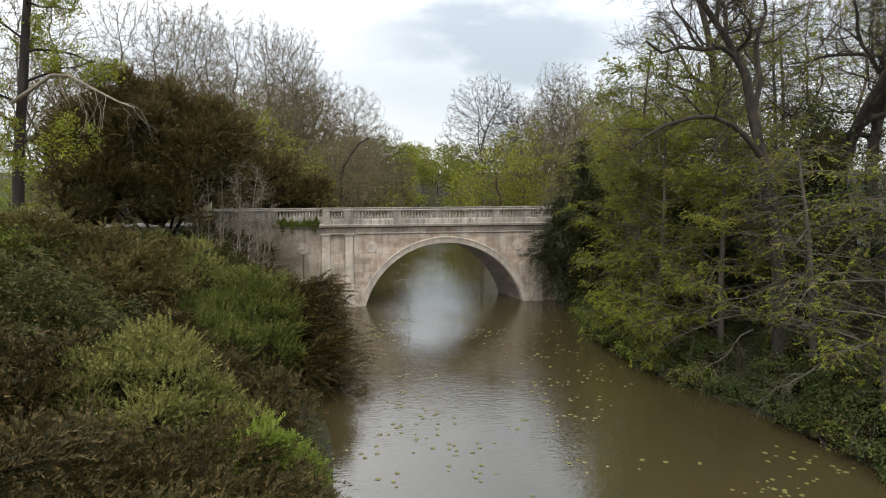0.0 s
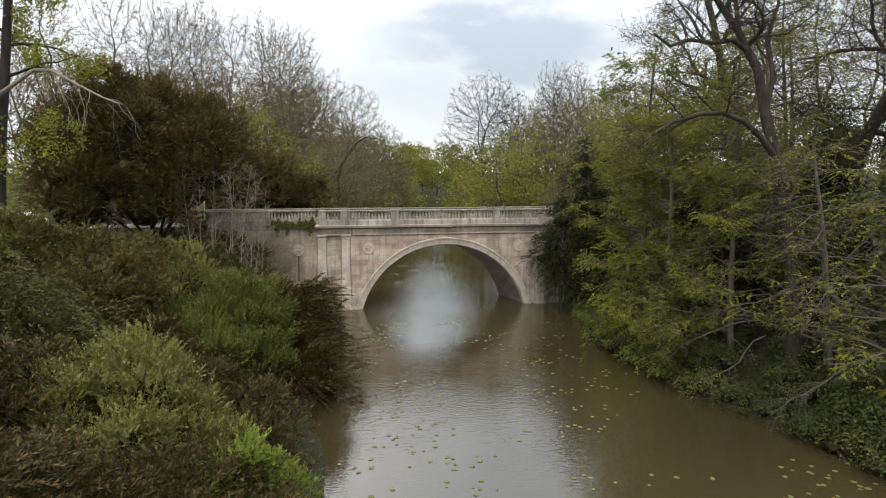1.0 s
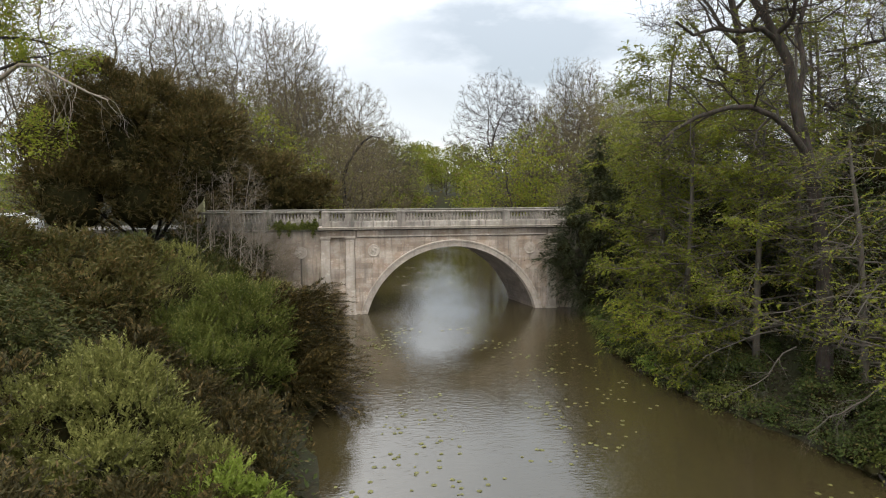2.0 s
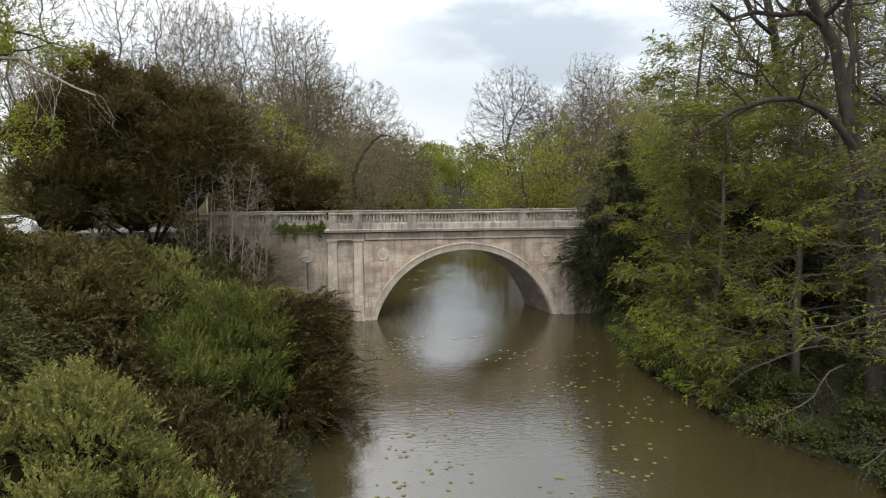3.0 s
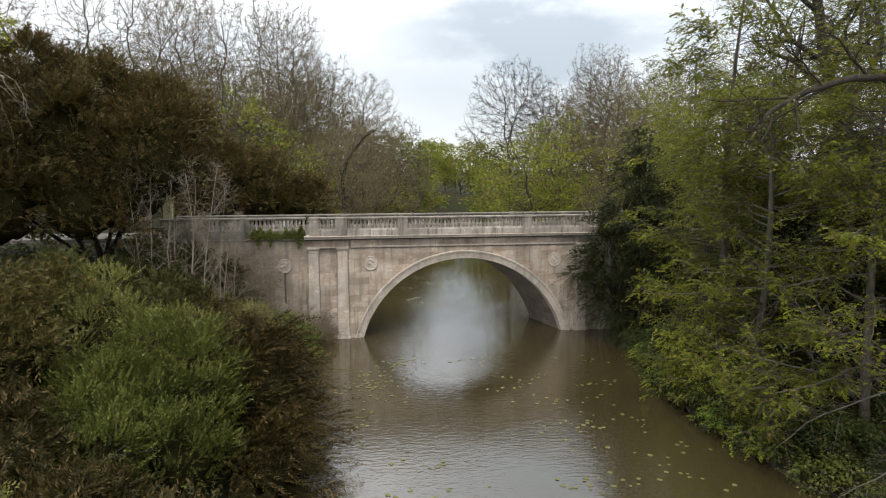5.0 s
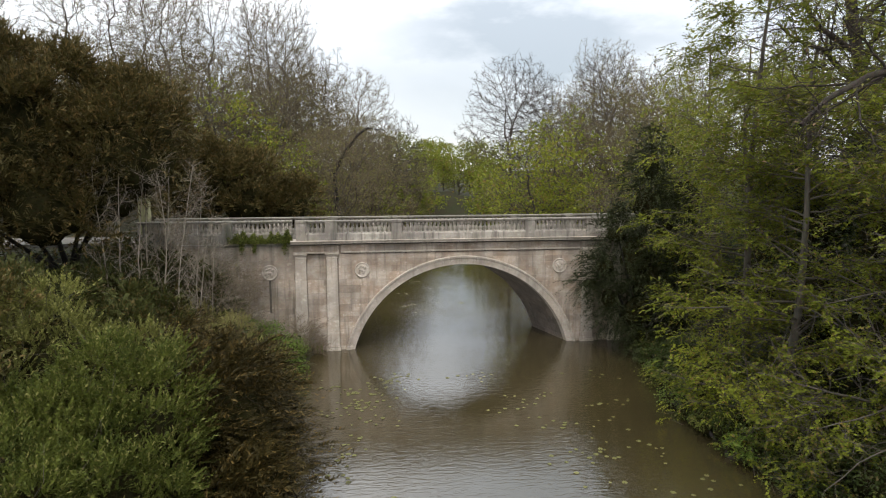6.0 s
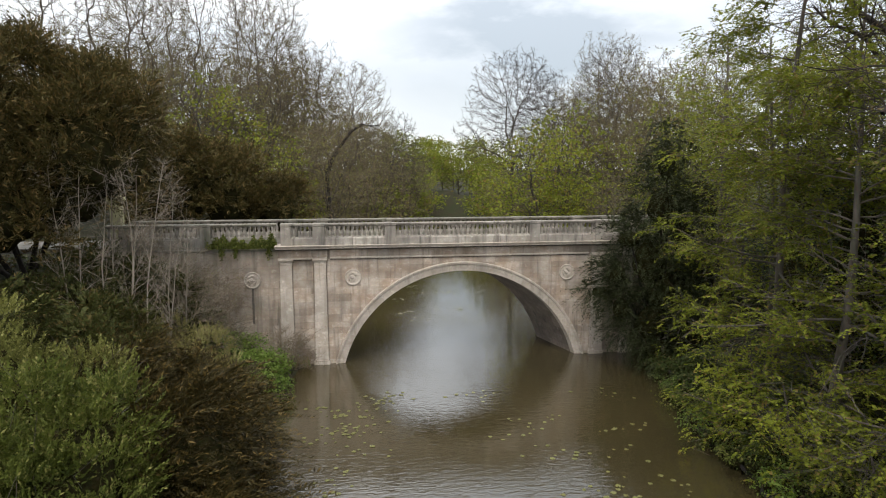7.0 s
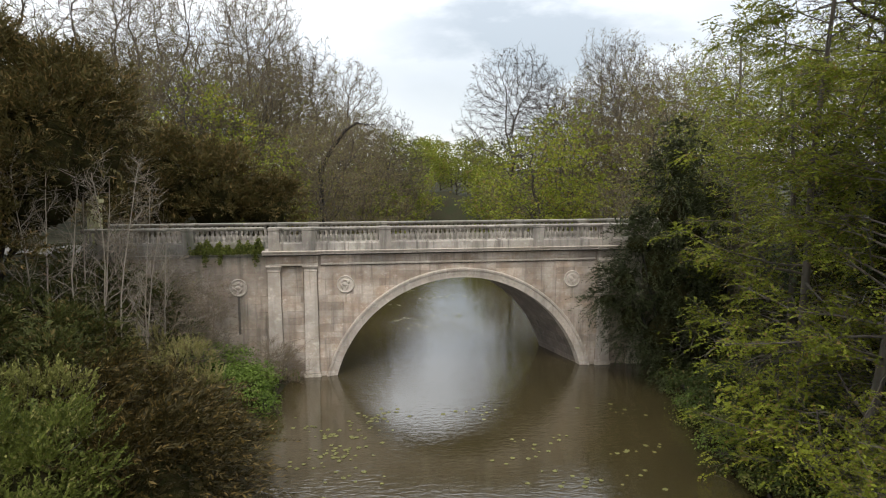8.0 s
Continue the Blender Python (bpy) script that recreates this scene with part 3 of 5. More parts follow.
PEDS = [(-3.52, -3.00), (-1.92, -1.32), (1.76, 2.32), (9.48, 10.04), (13.12, 13.72), (14.8, 15.32)]


def balustrade(y, peds, x0, x1, dz=0.0, drop=0.0, stone=GREY):
    p = new("balustrade")
    p.location = (0, 0, -drop)
    p.parent = bridge
    p.matrix_parent_inverse = Matrix.Translation((-CX, -52, 0))
    part("plinth", extrude_x([(y + 0.19, Z_PLINTH + dz - 0.14), (y - 0.19, Z_PLINTH + dz - 0.14), (y - 0.19, Z_BAL - 0.07), (y - 0.16, Z_BAL - 0.04), (y - 0.15, Z_BAL), (y + 0.15, Z_BAL), (y + 0.16, Z_BAL - 0.04), (y + 0.19, Z_BAL - 0.07)], x0, x1), stone, p)
    part("rail", extrude_x([(y - 0.15, Z_RAIL), (y - 0.16, Z_RAIL + 0.04), (y - 0.20, Z_RAIL + 0.06), (y - 0.21, Z_TOP - 0.03), (y - 0.19, Z_TOP), (y + 0.19, Z_TOP), (y + 0.21, Z_TOP - 0.03), (y + 0.20, Z_RAIL + 0.06), (y + 0.16, Z_RAIL + 0.04), (y + 0.15, Z_RAIL)], x0, x1), stone, p)
    for a, b in peds:
        bm = bmesh.new()
        box(bm, a, b, y - 0.215, y + 0.215, Z_PLINTH + dz - 0.13, Z_RAIL + 0.005, 0.012)
        box(bm, a - 0.02, b + 0.02, y - 0.235, y + 0.235, Z_RAIL + 0.005, Z_TOP + 0.01, 0.02)
        part("pedestal", bm, stone, p)
    edges = [x0] + [e for ab in peds for e in ab] + [x1]
    for a, b in zip(edges[::2], edges[1::2]):
        k = int(round((b - a) / 0.25))
        for i in range(k):
            ob = new("baluster", BALUSTER)
            ob.parent = p
            ob.location = (a + (i + 0.5) * (b - a) / k, y, Z_BAL)


balustrade(49.82, PEDS, -3.52, 15.32)
# wing balustrades: the yew's shade is in the stone colour
balustrade(50.1, [(-7.5, -7.0), (-11.3, -10.8)], -12.0, -3.75, -0.16, 0.0, LICHEN_SHADED)
balustrade(50.1, [], 15.5, 20.0, -0.16, 0.0, LICHEN_SHADED)
# far balustrade in the shade colour, so gaps between near balusters stay dark
balustrade(53.55, PEDS, -12.0, 20.0, 0.0, 0.06, LICHEN_SHADED)
bm = bmesh.new()
box(bm, -12, 20, FACE + 0.25, BACK - 0.1, 6.3, 6.36)
# gravel darkened in colour, for the deck's shade behind the balusters
piece("deck", bm, rough_material("deck_gravel", (0.12, 0.105, 0.085), (0.08, 0.07, 0.055)), bridge, "gravel carriageway")


# ---- growing things ----
def tubes(lines, sides_by_level):
    """Tapered tubes along polylines (points, radii, level, limb), as one set of quads."""
    vs, fs, base = [], [], 0
    for pts, rad, lev, _ in lines:
        s = sides_by_level[min(lev, len(sides_by_level) - 1)]
        n = len(pts)
        d = np.gradient(pts, axis=0)
        d /= np.linalg.norm(d, axis=1, keepdims=True) + 1e-9
        ref = np.array([0.0, 0.0, 1.0]) if abs(d[0, 2]) < 0.8 else np.array([1.0, 0.0, 0.0])
        u = np.cross(d, ref)
        u /= np.linalg.norm(u, axis=1, keepdims=True) + 1e-9
        w = np.cross(d, u)
        an = np.arange(s) * 2 * math.pi / s
        ring = pts[:, None, :] + rad[:, None, None] * (np.cos(an)[None, :, None] * u[:, None, :] + np.sin(an)[None, :, None] * w[:, None, :])
        vs.append(ring.reshape(-1, 3))
        i = np.arange(n - 1)[:, None] * s
        j = np.arange(s)[None, :]
        k = (j + 1) % s
        fs.append((np.stack([i + j, i + k, i + s + k, i + s + j], -1) + base).reshape(-1, 4))
        base += n * s
    return np.concatenate(vs), np.concatenate(fs)


def grow(r, start, aim, length, radius, spec, level=0, lines=None, limb=0):
    """A branch and its children. spec: a list of one dict a level."""
    if lines is None:
        lines = []
    s = spec[level]
    n = max(3, int(s.get("pts", 6)))
    step = length / (n - 1)
    d = np.array(aim, float)
    d /= np.linalg.norm(d)
    p = np.array(start, float)
    pts, dirs = [p.copy()], [d.copy()]
    for i in range(n - 1):
        d = d + r.normal(0, s["wiggle"], 3) + np.array([0, 0, s.get("lift", 0.0)])
        d /= np.linalg.norm(d)
        p = p + d * step
        pts.append(p.copy())
        dirs.append(d.copy())
    pts = np.array(pts)
    tip = s.get("tip", 0.3)
    rad = radius * np.linspace(1, tip, n)
    lines.append((pts, rad, level, limb))
    children(r, pts, dirs, radius, spec, level, lines, limb)
    return lines


def children(r, pts, dirs, radius, spec, level, lines, limb):
    if level + 1 >= len(spec):
        return
    n, tip = len(pts), spec[level].get("tip", 0.3)
    c = spec[level + 1]
    start = c.get("start", 0.3)
    kids = int(c["count"] * r.uniform(0.8, 1.2))
    for q in range(kids):
        t = min(start + (1 - start) * (q + r.uniform(0, 1)) / max(1, kids), 0.999)
        f = t * (n - 1)
        i = int(f)
        at = pts[i] + (pts[i + 1] - pts[i]) * (f - i)
        pd = dirs[i]
        side = np.cross(pd, r.normal(0, 1, 3))
        side[2] *= c.get("flat", 1.0)
        side /= np.linalg.norm(side) + 1e-9
        ang = radians(c["angle"]) * r.uniform(0.75, 1.25)
        cd = pd * math.cos(ang) + side * math.sin(ang)
        cl = c["length"] * r.uniform(0.65, 1.25) * (1.0 - c.get("fade", 0.5) * (t - start))
        cr = min(c.get("radius", 1.0), radius * (1 - (1 - tip) * t) * c.get("thin", 0.6))
        grow(r, at, cd, cl, cr, spec, level + 1, lines, limb if level else max(q[3] for q in lines) + 1)


def leaf_quads(r, centres, normals, length, width, jitter=0.6, axis=None, loose=0.35):
    """Diamond leaves at the centres, facing roughly along the normals."""
    n = len(centres)
    nn = normals + r.normal(0, jitter, (n, 3))
    nn /= np.linalg.norm(nn, axis=1, keepdims=True) + 1e-9
    ax = r.normal(0, 1, (n, 3)) if axis is None else axis + r.normal(0, loose, (n, 3))
    ax -= nn * np.sum(ax * nn, axis=1, keepdims=True)
    ax /= np.linalg.norm(ax, axis=1, keepdims=True) + 1e-9
    sd = np.cross(nn, ax)
    sz = r.uniform(0.65, 1.3, (n, 1))
    L, W = length * sz, width * sz
    v = np.stack([centres - ax * L / 2, centres + sd * W / 2 - ax * L * 0.08 + nn * W * 0.15, centres + ax * L / 2, centres - sd * W / 2 - ax * L * 0.08 + nn * W * 0.15], 1)
    return v.reshape(-1, 3), np.arange(4 * n).reshape(-1, 4)


def along(r, lines, level, per_metre, spread, share=1.0, first=0.15, bunch=1):
    """Points scattered along all branches from the level on, with the branch's way at each."""
    cs, ds = [], []
    for pts, rad, lev, _ in lines:
        if lev < level or r.uniform() > share:
            continue
        seg = np.diff(pts, axis=0)
        k = r.poisson(per_metre * np.linalg.norm(seg, axis=1).sum() / bunch) * bunch
        if k == 0:
            continue
        f = np.clip(np.repeat(r.uniform(first, 1.0, k // bunch), bunch) + (r.normal(0, 0.05, k) if bunch > 1 else 0), 0, 1) * (len(pts) - 1)
        i = np.minimum(f.astype(int), len(pts) - 2)
        cs.append(pts[i] + seg[i] * (f - i)[:, None] + r.normal(0, 1, (k, 3)) * np.array([spread, spread, spread * 0.45 if spread > 0.2 else spread]))
        ds.append(seg[i] / (np.linalg.norm(seg[i], axis=1, keepdims=True) + 1e-9))
    return np.concatenate(cs), np.concatenate(ds)


def fine_twigs(r, lines, level, per_metre, length, width, spread=0.8):
    """Thin twigs that leave the branches of the level and above at an angle."""
    c, d = along(r, lines, level, per_metre, 0.02)
    a = d + r.normal(0, spread, d.shape) + np.array([0, 0, 0.25])
    a /= np.linalg.norm(a, axis=1, keepdims=True)
    L = length * r.uniform(0.5, 1.3, (len(c), 1))
    s = np.cross(a, r.normal(0, 1, a.shape))
    s /= np.linalg.norm(s, axis=1, keepdims=True)
    mid = c + a * L * 0.5
    v = np.stack([c - s * width / 2, c + s * width / 2, mid + s * width * 0.35, c + a * L + np.array([0, 0, -0.04]) * L], 1)
    return v.reshape(-1, 3), np.arange(4 * len(c)).reshape(-1, 4)


def in_lobes(r, lobes, n):
    """Random places inside a union of ellipsoids (x, y, z, rx, ry, rz)."""
    lob = np.array(lobes, float)
    size = lob[:, 3] * lob[:, 4] * lob[:, 5]
    pick = lob[r.choice(len(lob), n, p=size / size.sum())]
    d = r.normal(0, 1, (n, 3))
    d /= np.linalg.norm(d, axis=1, keepdims=True)
    return pick[:, :3] + d * pick[:, 3:] * r.uniform(0, 1, (n, 1)) ** (1 / 2.6)


def crown_lines(r, base, fork, lobes, n=1300, step=0.5, kill=1.0, reach=2.6, tip=0.012, power=2.35, lift=0.0, crook=0.26, limbs=9):
    """Branches that grow from a trunk towards light until they fill the lobes: (points, radii, level, limb) for each."""
    base, fork = np.array(base, float), np.array(fork, float)
    k = max(3, int(np.linalg.norm(fork - base) / step))
    node = [base + (fork - base) * i / k + (r.normal(0, 0.05, 3) if 0 < i < k else 0) for i in range(k + 1)]
    parent = [i - 1 for i in range(k + 1)]
    for _ in range(limbs):
        at = int(k * r.uniform(0.45, 1.0))
        p, end, way = node[at], in_lobes(r, lobes, 1)[0], np.array([r.normal(0, 1), r.normal(0, 1), 0.35])
        long = np.linalg.norm(end - p)
        for i in range(int(0.75 * long / step)):
            aim = (end - p) / (np.linalg.norm(end - p) + 1e-9)
            way = 0.72 * way / (np.linalg.norm(way) + 1e-9) + 0.35 * aim + r.normal(0, 0.2, 3)
            p = p + step * way / np.linalg.norm(way)
            parent.append(at if i == 0 else len(node) - 1)
            node.append(p)
    goal = in_lobes(r, lobes, n)
    P = np.array(node)
    d2 = ((goal[:, None] - P[None]) ** 2).sum(2)
    near, dist = d2.argmin(1), np.sqrt(d2.min(1))
    up = np.array(parent)
    for turn in range(160):
        ok = dist < (reach if turn > 6 else 30.0)
        if not ok.any():
            break
        v = goal[ok] - P[near[ok]]
        v /= np.linalg.norm(v, axis=1, keepdims=True) + 1e-9
        pull = np.zeros_like(P)
        np.add.at(pull, near[ok], v)
        g = np.unique(near[ok])
        v = pull[g] / (np.linalg.norm(pull[g], axis=1, keepdims=True) + 1e-9) + r.normal(0, crook, (len(g), 3)) + np.array([0, 0, lift])
        v += np.where(up[g, None] >= 0, 0.2 * (P[g] - P[up[g]]) / step, 0)
        fresh = P[g] + step * v / np.linalg.norm(v, axis=1, keepdims=True)
        start = len(P)
        P, up = np.concatenate([P, fresh]), np.concatenate([up, g])
        d2 = ((goal[:, None] - fresh[None]) ** 2).sum(2)
        m = np.sqrt(d2.min(1))
        closer = m < dist
        near[closer], dist[closer] = start + d2.argmin(1)[closer], m[closer]
        keep = dist > kill
        goal, near, dist = goal[keep], near[keep], dist[keep]
        if len(goal) < 8 or len(P) > 5000:
            break
    parent = [int(q) for q in up]
    kids = [[] for _ in P]
    flow = np.zeros(len(P))
    for i in range(len(P) - 1, -1, -1):
        if flow[i] == 0:
            flow[i] = tip ** power
        if parent[i] >= 0:
            flow[parent[i]] += flow[i]
            kids[parent[i]].append(i)
    rad = flow ** (1 / power)
    lines, todo, limbs = [], [(0, None, 0, 0)], 0
    while todo:
        i, before, level, limb = todo.pop()
        chain = [] if before is None else [before]
        while True:
            chain.append(i)
            if not kids[i]:
                break
            order = sorted(kids[i], key=lambda q: -rad[q])
            for q in order[1:]:
                if level == 0:
                    limbs += 1
                todo.append((q, i, level + 1, limbs if level == 0 else limb))
            i = order[0]
        w = rad[chain].copy()
        if before is not None:
            w[0] = w[1]
        lines.append((P[chain], w, min(level, 4), limb))
    return lines


def tufts(r, lobes, size, spacing=1.3):
    """Many small rounded tufts over the outside of a union of ellipsoids (x, y, z, rx, ry, rz): centre, way out, size."""
    cs, ns, ss = [], [], []
    lob = np.array(lobes, float)
    for k, lo in enumerate(lob):
        area = 4 * math.pi * (((lo[3] * lo[4]) ** 1.6 + (lo[3] * lo[5]) ** 1.6 + (lo[4] * lo[5]) ** 1.6) / 3) ** (1 / 1.6)
        n = int(area / (size * size * spacing))
        d = r.normal(0, 1, (n, 3))
        d /= np.linalg.norm(d, axis=1, keepdims=True)
        d[:, 2] = np.where(d[:, 2] < -0.45, -d[:, 2], d[:, 2])
        q = r.uniform(0.78, 1.08, (n, 1))
        p = lo[:3] + d * lo[3:] * q
        inside = np.zeros(n, bool)
        for j in range(len(lob)):
            if j != k:
                inside |= (((p - lob[j, :3]) / lob[j, 3:]) ** 2).sum(1) < 0.72
        nn = d / lo[3:]
        nn /= np.linalg.norm(nn, axis=1, keepdims=True)
        cs.append(p[~inside])
        ns.append(nn[~inside])
        ss.append(size * r.uniform(0.6, 1.35, (~inside).sum()))
    return np.concatenate(cs), np.concatenate(ns), np.concatenate(ss)


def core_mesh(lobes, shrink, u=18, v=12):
    """The shaded inside of a dense crown as a dark solid: a lumpy ellipsoid in each lobe."""
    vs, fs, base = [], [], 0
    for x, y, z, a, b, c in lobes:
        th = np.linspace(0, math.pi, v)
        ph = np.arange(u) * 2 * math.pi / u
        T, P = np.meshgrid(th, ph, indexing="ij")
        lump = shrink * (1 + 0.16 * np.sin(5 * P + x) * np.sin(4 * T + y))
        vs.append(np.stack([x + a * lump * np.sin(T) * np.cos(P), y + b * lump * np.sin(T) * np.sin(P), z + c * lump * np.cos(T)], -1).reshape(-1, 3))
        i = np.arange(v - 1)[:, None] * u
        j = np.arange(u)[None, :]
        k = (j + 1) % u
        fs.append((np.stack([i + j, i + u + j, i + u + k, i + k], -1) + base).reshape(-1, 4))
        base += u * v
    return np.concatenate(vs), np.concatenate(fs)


def sprays(r, p, d, length, leaflets, leaf_len, leaf_w, droop=0.2):
    """Feathery sprays from each point along d: a curved axis with leaflets on both sides."""
    n = len(p)
    side = np.cross(d, np.array([0, 0, 1.0]) + r.normal(0, 0.35, (n, 3)))
    side /= np.linalg.norm(side, axis=1, keepdims=True) + 1e-9
    flat = np.cross(side, d)
    L = length * r.uniform(0.6, 1.35, (n, 1))
    cs, ax, nm = [], [], []
    for i in range(leaflets):
        t = (i + 0.7) / leaflets
        sgn = 1 if i % 2 else -1
        pos = p + d * L * t + np.array([0, 0, -droop]) * L * t * t
        a = d * 0.85 + side * sgn * 0.5 + np.array([0, 0, -droop * t])
        cs.append(pos + a * leaf_len * 0.4)
        ax.append(a)
        nm.append(flat)
    return leaf_quads(r, np.concatenate(cs), np.concatenate(nm), leaf_len, leaf_w, 0.3, np.concatenate(ax), 0.2)


def local(v, at):
    return v - np.array(at, float)


def shrub(name, label, category, at, lobes, material, kind="leaf", seed=1, tuft=0.6, dense=1.0, leaf=(0.11, 0.05), spray=(0.55, 9, 0.17, 0.05, 0.25), sweep=0.2, lean=(0, 0, 0), core=0.6, stems=None, group="", twigs=0.0):
    """A dense evergreen or leafy bush: stems, a solid core coloured as shade, and billowing clumps of sprays or leaves
    with deep gaps between.
    """
    r = np.random.default_rng(seed)
    at = (at[0], at[1], ground_at(at[0], at[1]))
    ob = thing(name, at, label, category, group)
    heads = []
    for x, y, z, a, b, c in lobes:
        for _ in range(7):
            d = r.normal(0, 1, 3) + np.array([0, 0, 0.5])
            d /= np.linalg.norm(d)
            q = r.uniform(0.26, 0.46)
            heads.append((x + a * 0.74 * d[0], y + b * 0.74 * d[1], z + c * 0.76 * d[2], a * q, b * q, c * q * r.uniform(0.8, 1.3)))
    for lo in lobes:
        end = np.array(lo[:3]) + np.array([0, 0, lo[5] * 0.3])
        st = np.array(at, float) + r.normal(0, 0.12, 3) * np.array([1, 1, 0])
        mid = (st + end) / 2 + r.normal(0, 0.2, 3)
        v, f = tubes([(np.array([st - np.array([0, 0, 0.3]), mid, end]), np.array([0.12, 0.08, 0.03]), 0, 0)], (7,))
        mesh_part("stem", local(v, at), f, stems or DARK_BARK, ob, smooth=True)
    c, n, s = tufts(r, [(x, y, z, a * 0.75, b * 0.75, e * 0.77) for x, y, z, a, b, e in lobes] + heads, tuft * 1.15, 1.35)
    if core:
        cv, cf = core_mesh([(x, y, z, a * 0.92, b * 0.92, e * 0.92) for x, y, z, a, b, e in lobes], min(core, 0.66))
        mesh_part("inner_crown", local(cv, at), cf, CROWN_SHADE, ob, "dark core coloured as the crown's shade", smooth=True)
    if kind == "spray":
        k = max(3, int(20 * dense * (tuft / 0.6) ** 2 * (0.55 / spray[0]) ** 1.2))
    else:
        k = max(6, int(330 * dense * (tuft / 0.6) ** 2 * (0.0055 / (leaf[0] * leaf[1]))))
    c2, n2, s2 = np.repeat(c, k, 0), np.repeat(n, k, 0), np.repeat(s, k)[:, None]
    d = r.normal(0, 1, c2.shape) + n2 * 0.7 + np.array([0, 0, 0.3])
    d /= np.linalg.norm(d, axis=1, keepdims=True)
    if kind == "spray":
        way = d * 0.75 + n2 * 0.35 + np.repeat(r.normal(0, 0.3, c.shape), k, 0) + np.array([0, 0, sweep]) + 1.3 * np.array(lean)
        way /= np.linalg.norm(way, axis=1, keepdims=True)
        v, f = sprays(r, c2 + d * s2 * np.array([1, 1, 0.8]) * r.uniform(0.15, 0.98, (len(c2), 1)), way, *spray)
    else:
        out = r.uniform(0.45, 1.02, (len(c2), 1))
        stray = r.uniform(0, 1, (len(c2), 1)) < 0.28
        out = np.where(stray, out * r.uniform(1.0, 1.75, out.shape), out)
        p = c2 + d * s2 * np.array([1, 1, 0.82]) * out + r.normal(0, 0.03, c2.shape)
        v, f = leaf_quads(r, p, d * 0.6 + np.array([0, 0, 0.6]), leaf[0], leaf[1], 0.4, d + np.array(lean), 0.6)
    mesh_part("foliage", local(v, at), f, material, ob)
    if twigs:
        pick = r.choice(len(c), int(len(c) * twigs))
        ln = [(np.stack([c[i] - n[i] * s[i], c[i] + n[i] * s[i] * 0.4 + r.normal(0, 0.1, 3), c[i] + n[i] * s[i] * 1.6 + np.array([0, 0, s[i] * 0.5]) + r.normal(0, 0.2, 3)]), np.array([0.010, 0.007, 0.004]), 0, 0) for i in pick]
        v, f = tubes(ln, (3,))
        mesh_part("twig_crown", local(v, at), f, HORN_BARK, ob, "bare pale twigs")
    return ob


def tree(name, label, at, aim, length, radius, spec, wood, seed=1, group="", sides=(9, 7, 5, 3, 3), leaf=None, twig=None, lines=None, fans=None):
    """A tree grown branch by branch. leaf: (material, level, per metre, length, width, spread, share); twig: (material, level, per metre, length, width)."""
    r = np.random.default_rng(seed)
    ob = thing(name, at, label, "tree", group)
    if lines is None:
        lines = grow(r, np.array(at, float) - np.array([0, 0, 0.3]), aim, length, radius, spec)
    for line in (q for q in lines if q[2] < 2):
        v, f = tubes([line], sides)
        mesh_part("limb" if line[2] else "trunk", local(v, at), f, wood, ob, smooth=True)
    small = [q for q in lines if q[2] > 1]
    if small:
        v, f = tubes(small, sides)
        tagged(mesh_part("branchwork", local(v, at), f, wood, ob, smooth=True), kind="stuff")
    if twig:
        m, lev, per, tl, tw = twig
        v, f = fine_twigs(r, lines, lev, per, tl, tw)
        mesh_part("crown", local(v, at), f, m, ob, "fine bare twigs")
    if leaf:
        m, lev, per, ll, lw, sp, share = leaf[:7]
        c, d = along(r, lines, lev, per, sp, share, 0.3 if len(leaf) > 7 else 0.15, leaf[7] if len(leaf) > 7 else 1)
        v, f = leaf_quads(r, c, np.tile(np.array([0, 0, 0.7]), (len(c), 1)), ll, lw, 0.5, d, 0.7)
        mesh_part("foliage", local(v, at), f, m, ob)
    if fans:
        m, lev, per, spray = fans
        c, d = along(r, lines, lev, per, 0.10, 1.0, 0.2)
        d = d * np.array([1, 1, 0.4]) + r.normal(0, 0.7, d.shape) * np.array([1, 1, 0.45]) + np.array([0, 0, -0.06])
        d /= np.linalg.norm(d, axis=1, keepdims=True)
        v, f = sprays(r, c, d, *spray)
        mesh_part("foliage", local(v, at), f, m, ob)
    return ob


# dark colour of the added solid cores, for shade inside the bushes
CROWN_SHADE = rough_material("crown_shade", (0.020, 0.019, 0.008), (0.042, 0.038, 0.016), 3.0, relief=0.9, fine=9.0, distance=0.1, sheen=0.0)
G = ground_at

# ---- left bank, from the near end to the bridge ----
shrub("yew", "spreading dark yew bush with browned tips at the water's edge", "bush", (-7.0, 16.0),
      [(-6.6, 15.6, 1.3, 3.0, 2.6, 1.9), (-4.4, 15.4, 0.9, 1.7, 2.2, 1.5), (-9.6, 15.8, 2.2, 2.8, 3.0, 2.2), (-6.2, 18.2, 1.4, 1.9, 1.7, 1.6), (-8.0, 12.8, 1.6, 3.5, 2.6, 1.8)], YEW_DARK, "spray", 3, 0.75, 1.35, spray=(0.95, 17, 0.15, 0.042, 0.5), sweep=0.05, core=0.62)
shrub("pale_shrub", "grey-green budding shrub with pale leaf tips", "bush", (-8.4, 21.6),
      [(-8.4, 21.8, 3.5, 1.7, 1.7, 2.2), (-9.7, 20.8, 3.0, 1.4, 1.5, 1.7), (-7.2, 21.2, 2.6, 1.5, 1.4, 1.7), (-6.2, 20.6, 1.8, 1.2, 1.2, 1.2), (-8.2, 19.6, 2.2, 1.6, 1.2, 1.5)], GREYGREEN, "spray", 5, 0.42, 1.25, spray=(0.42, 9, 0.105, 0.045, 0.1), sweep=0.7, core=0.56, twigs=0.12)
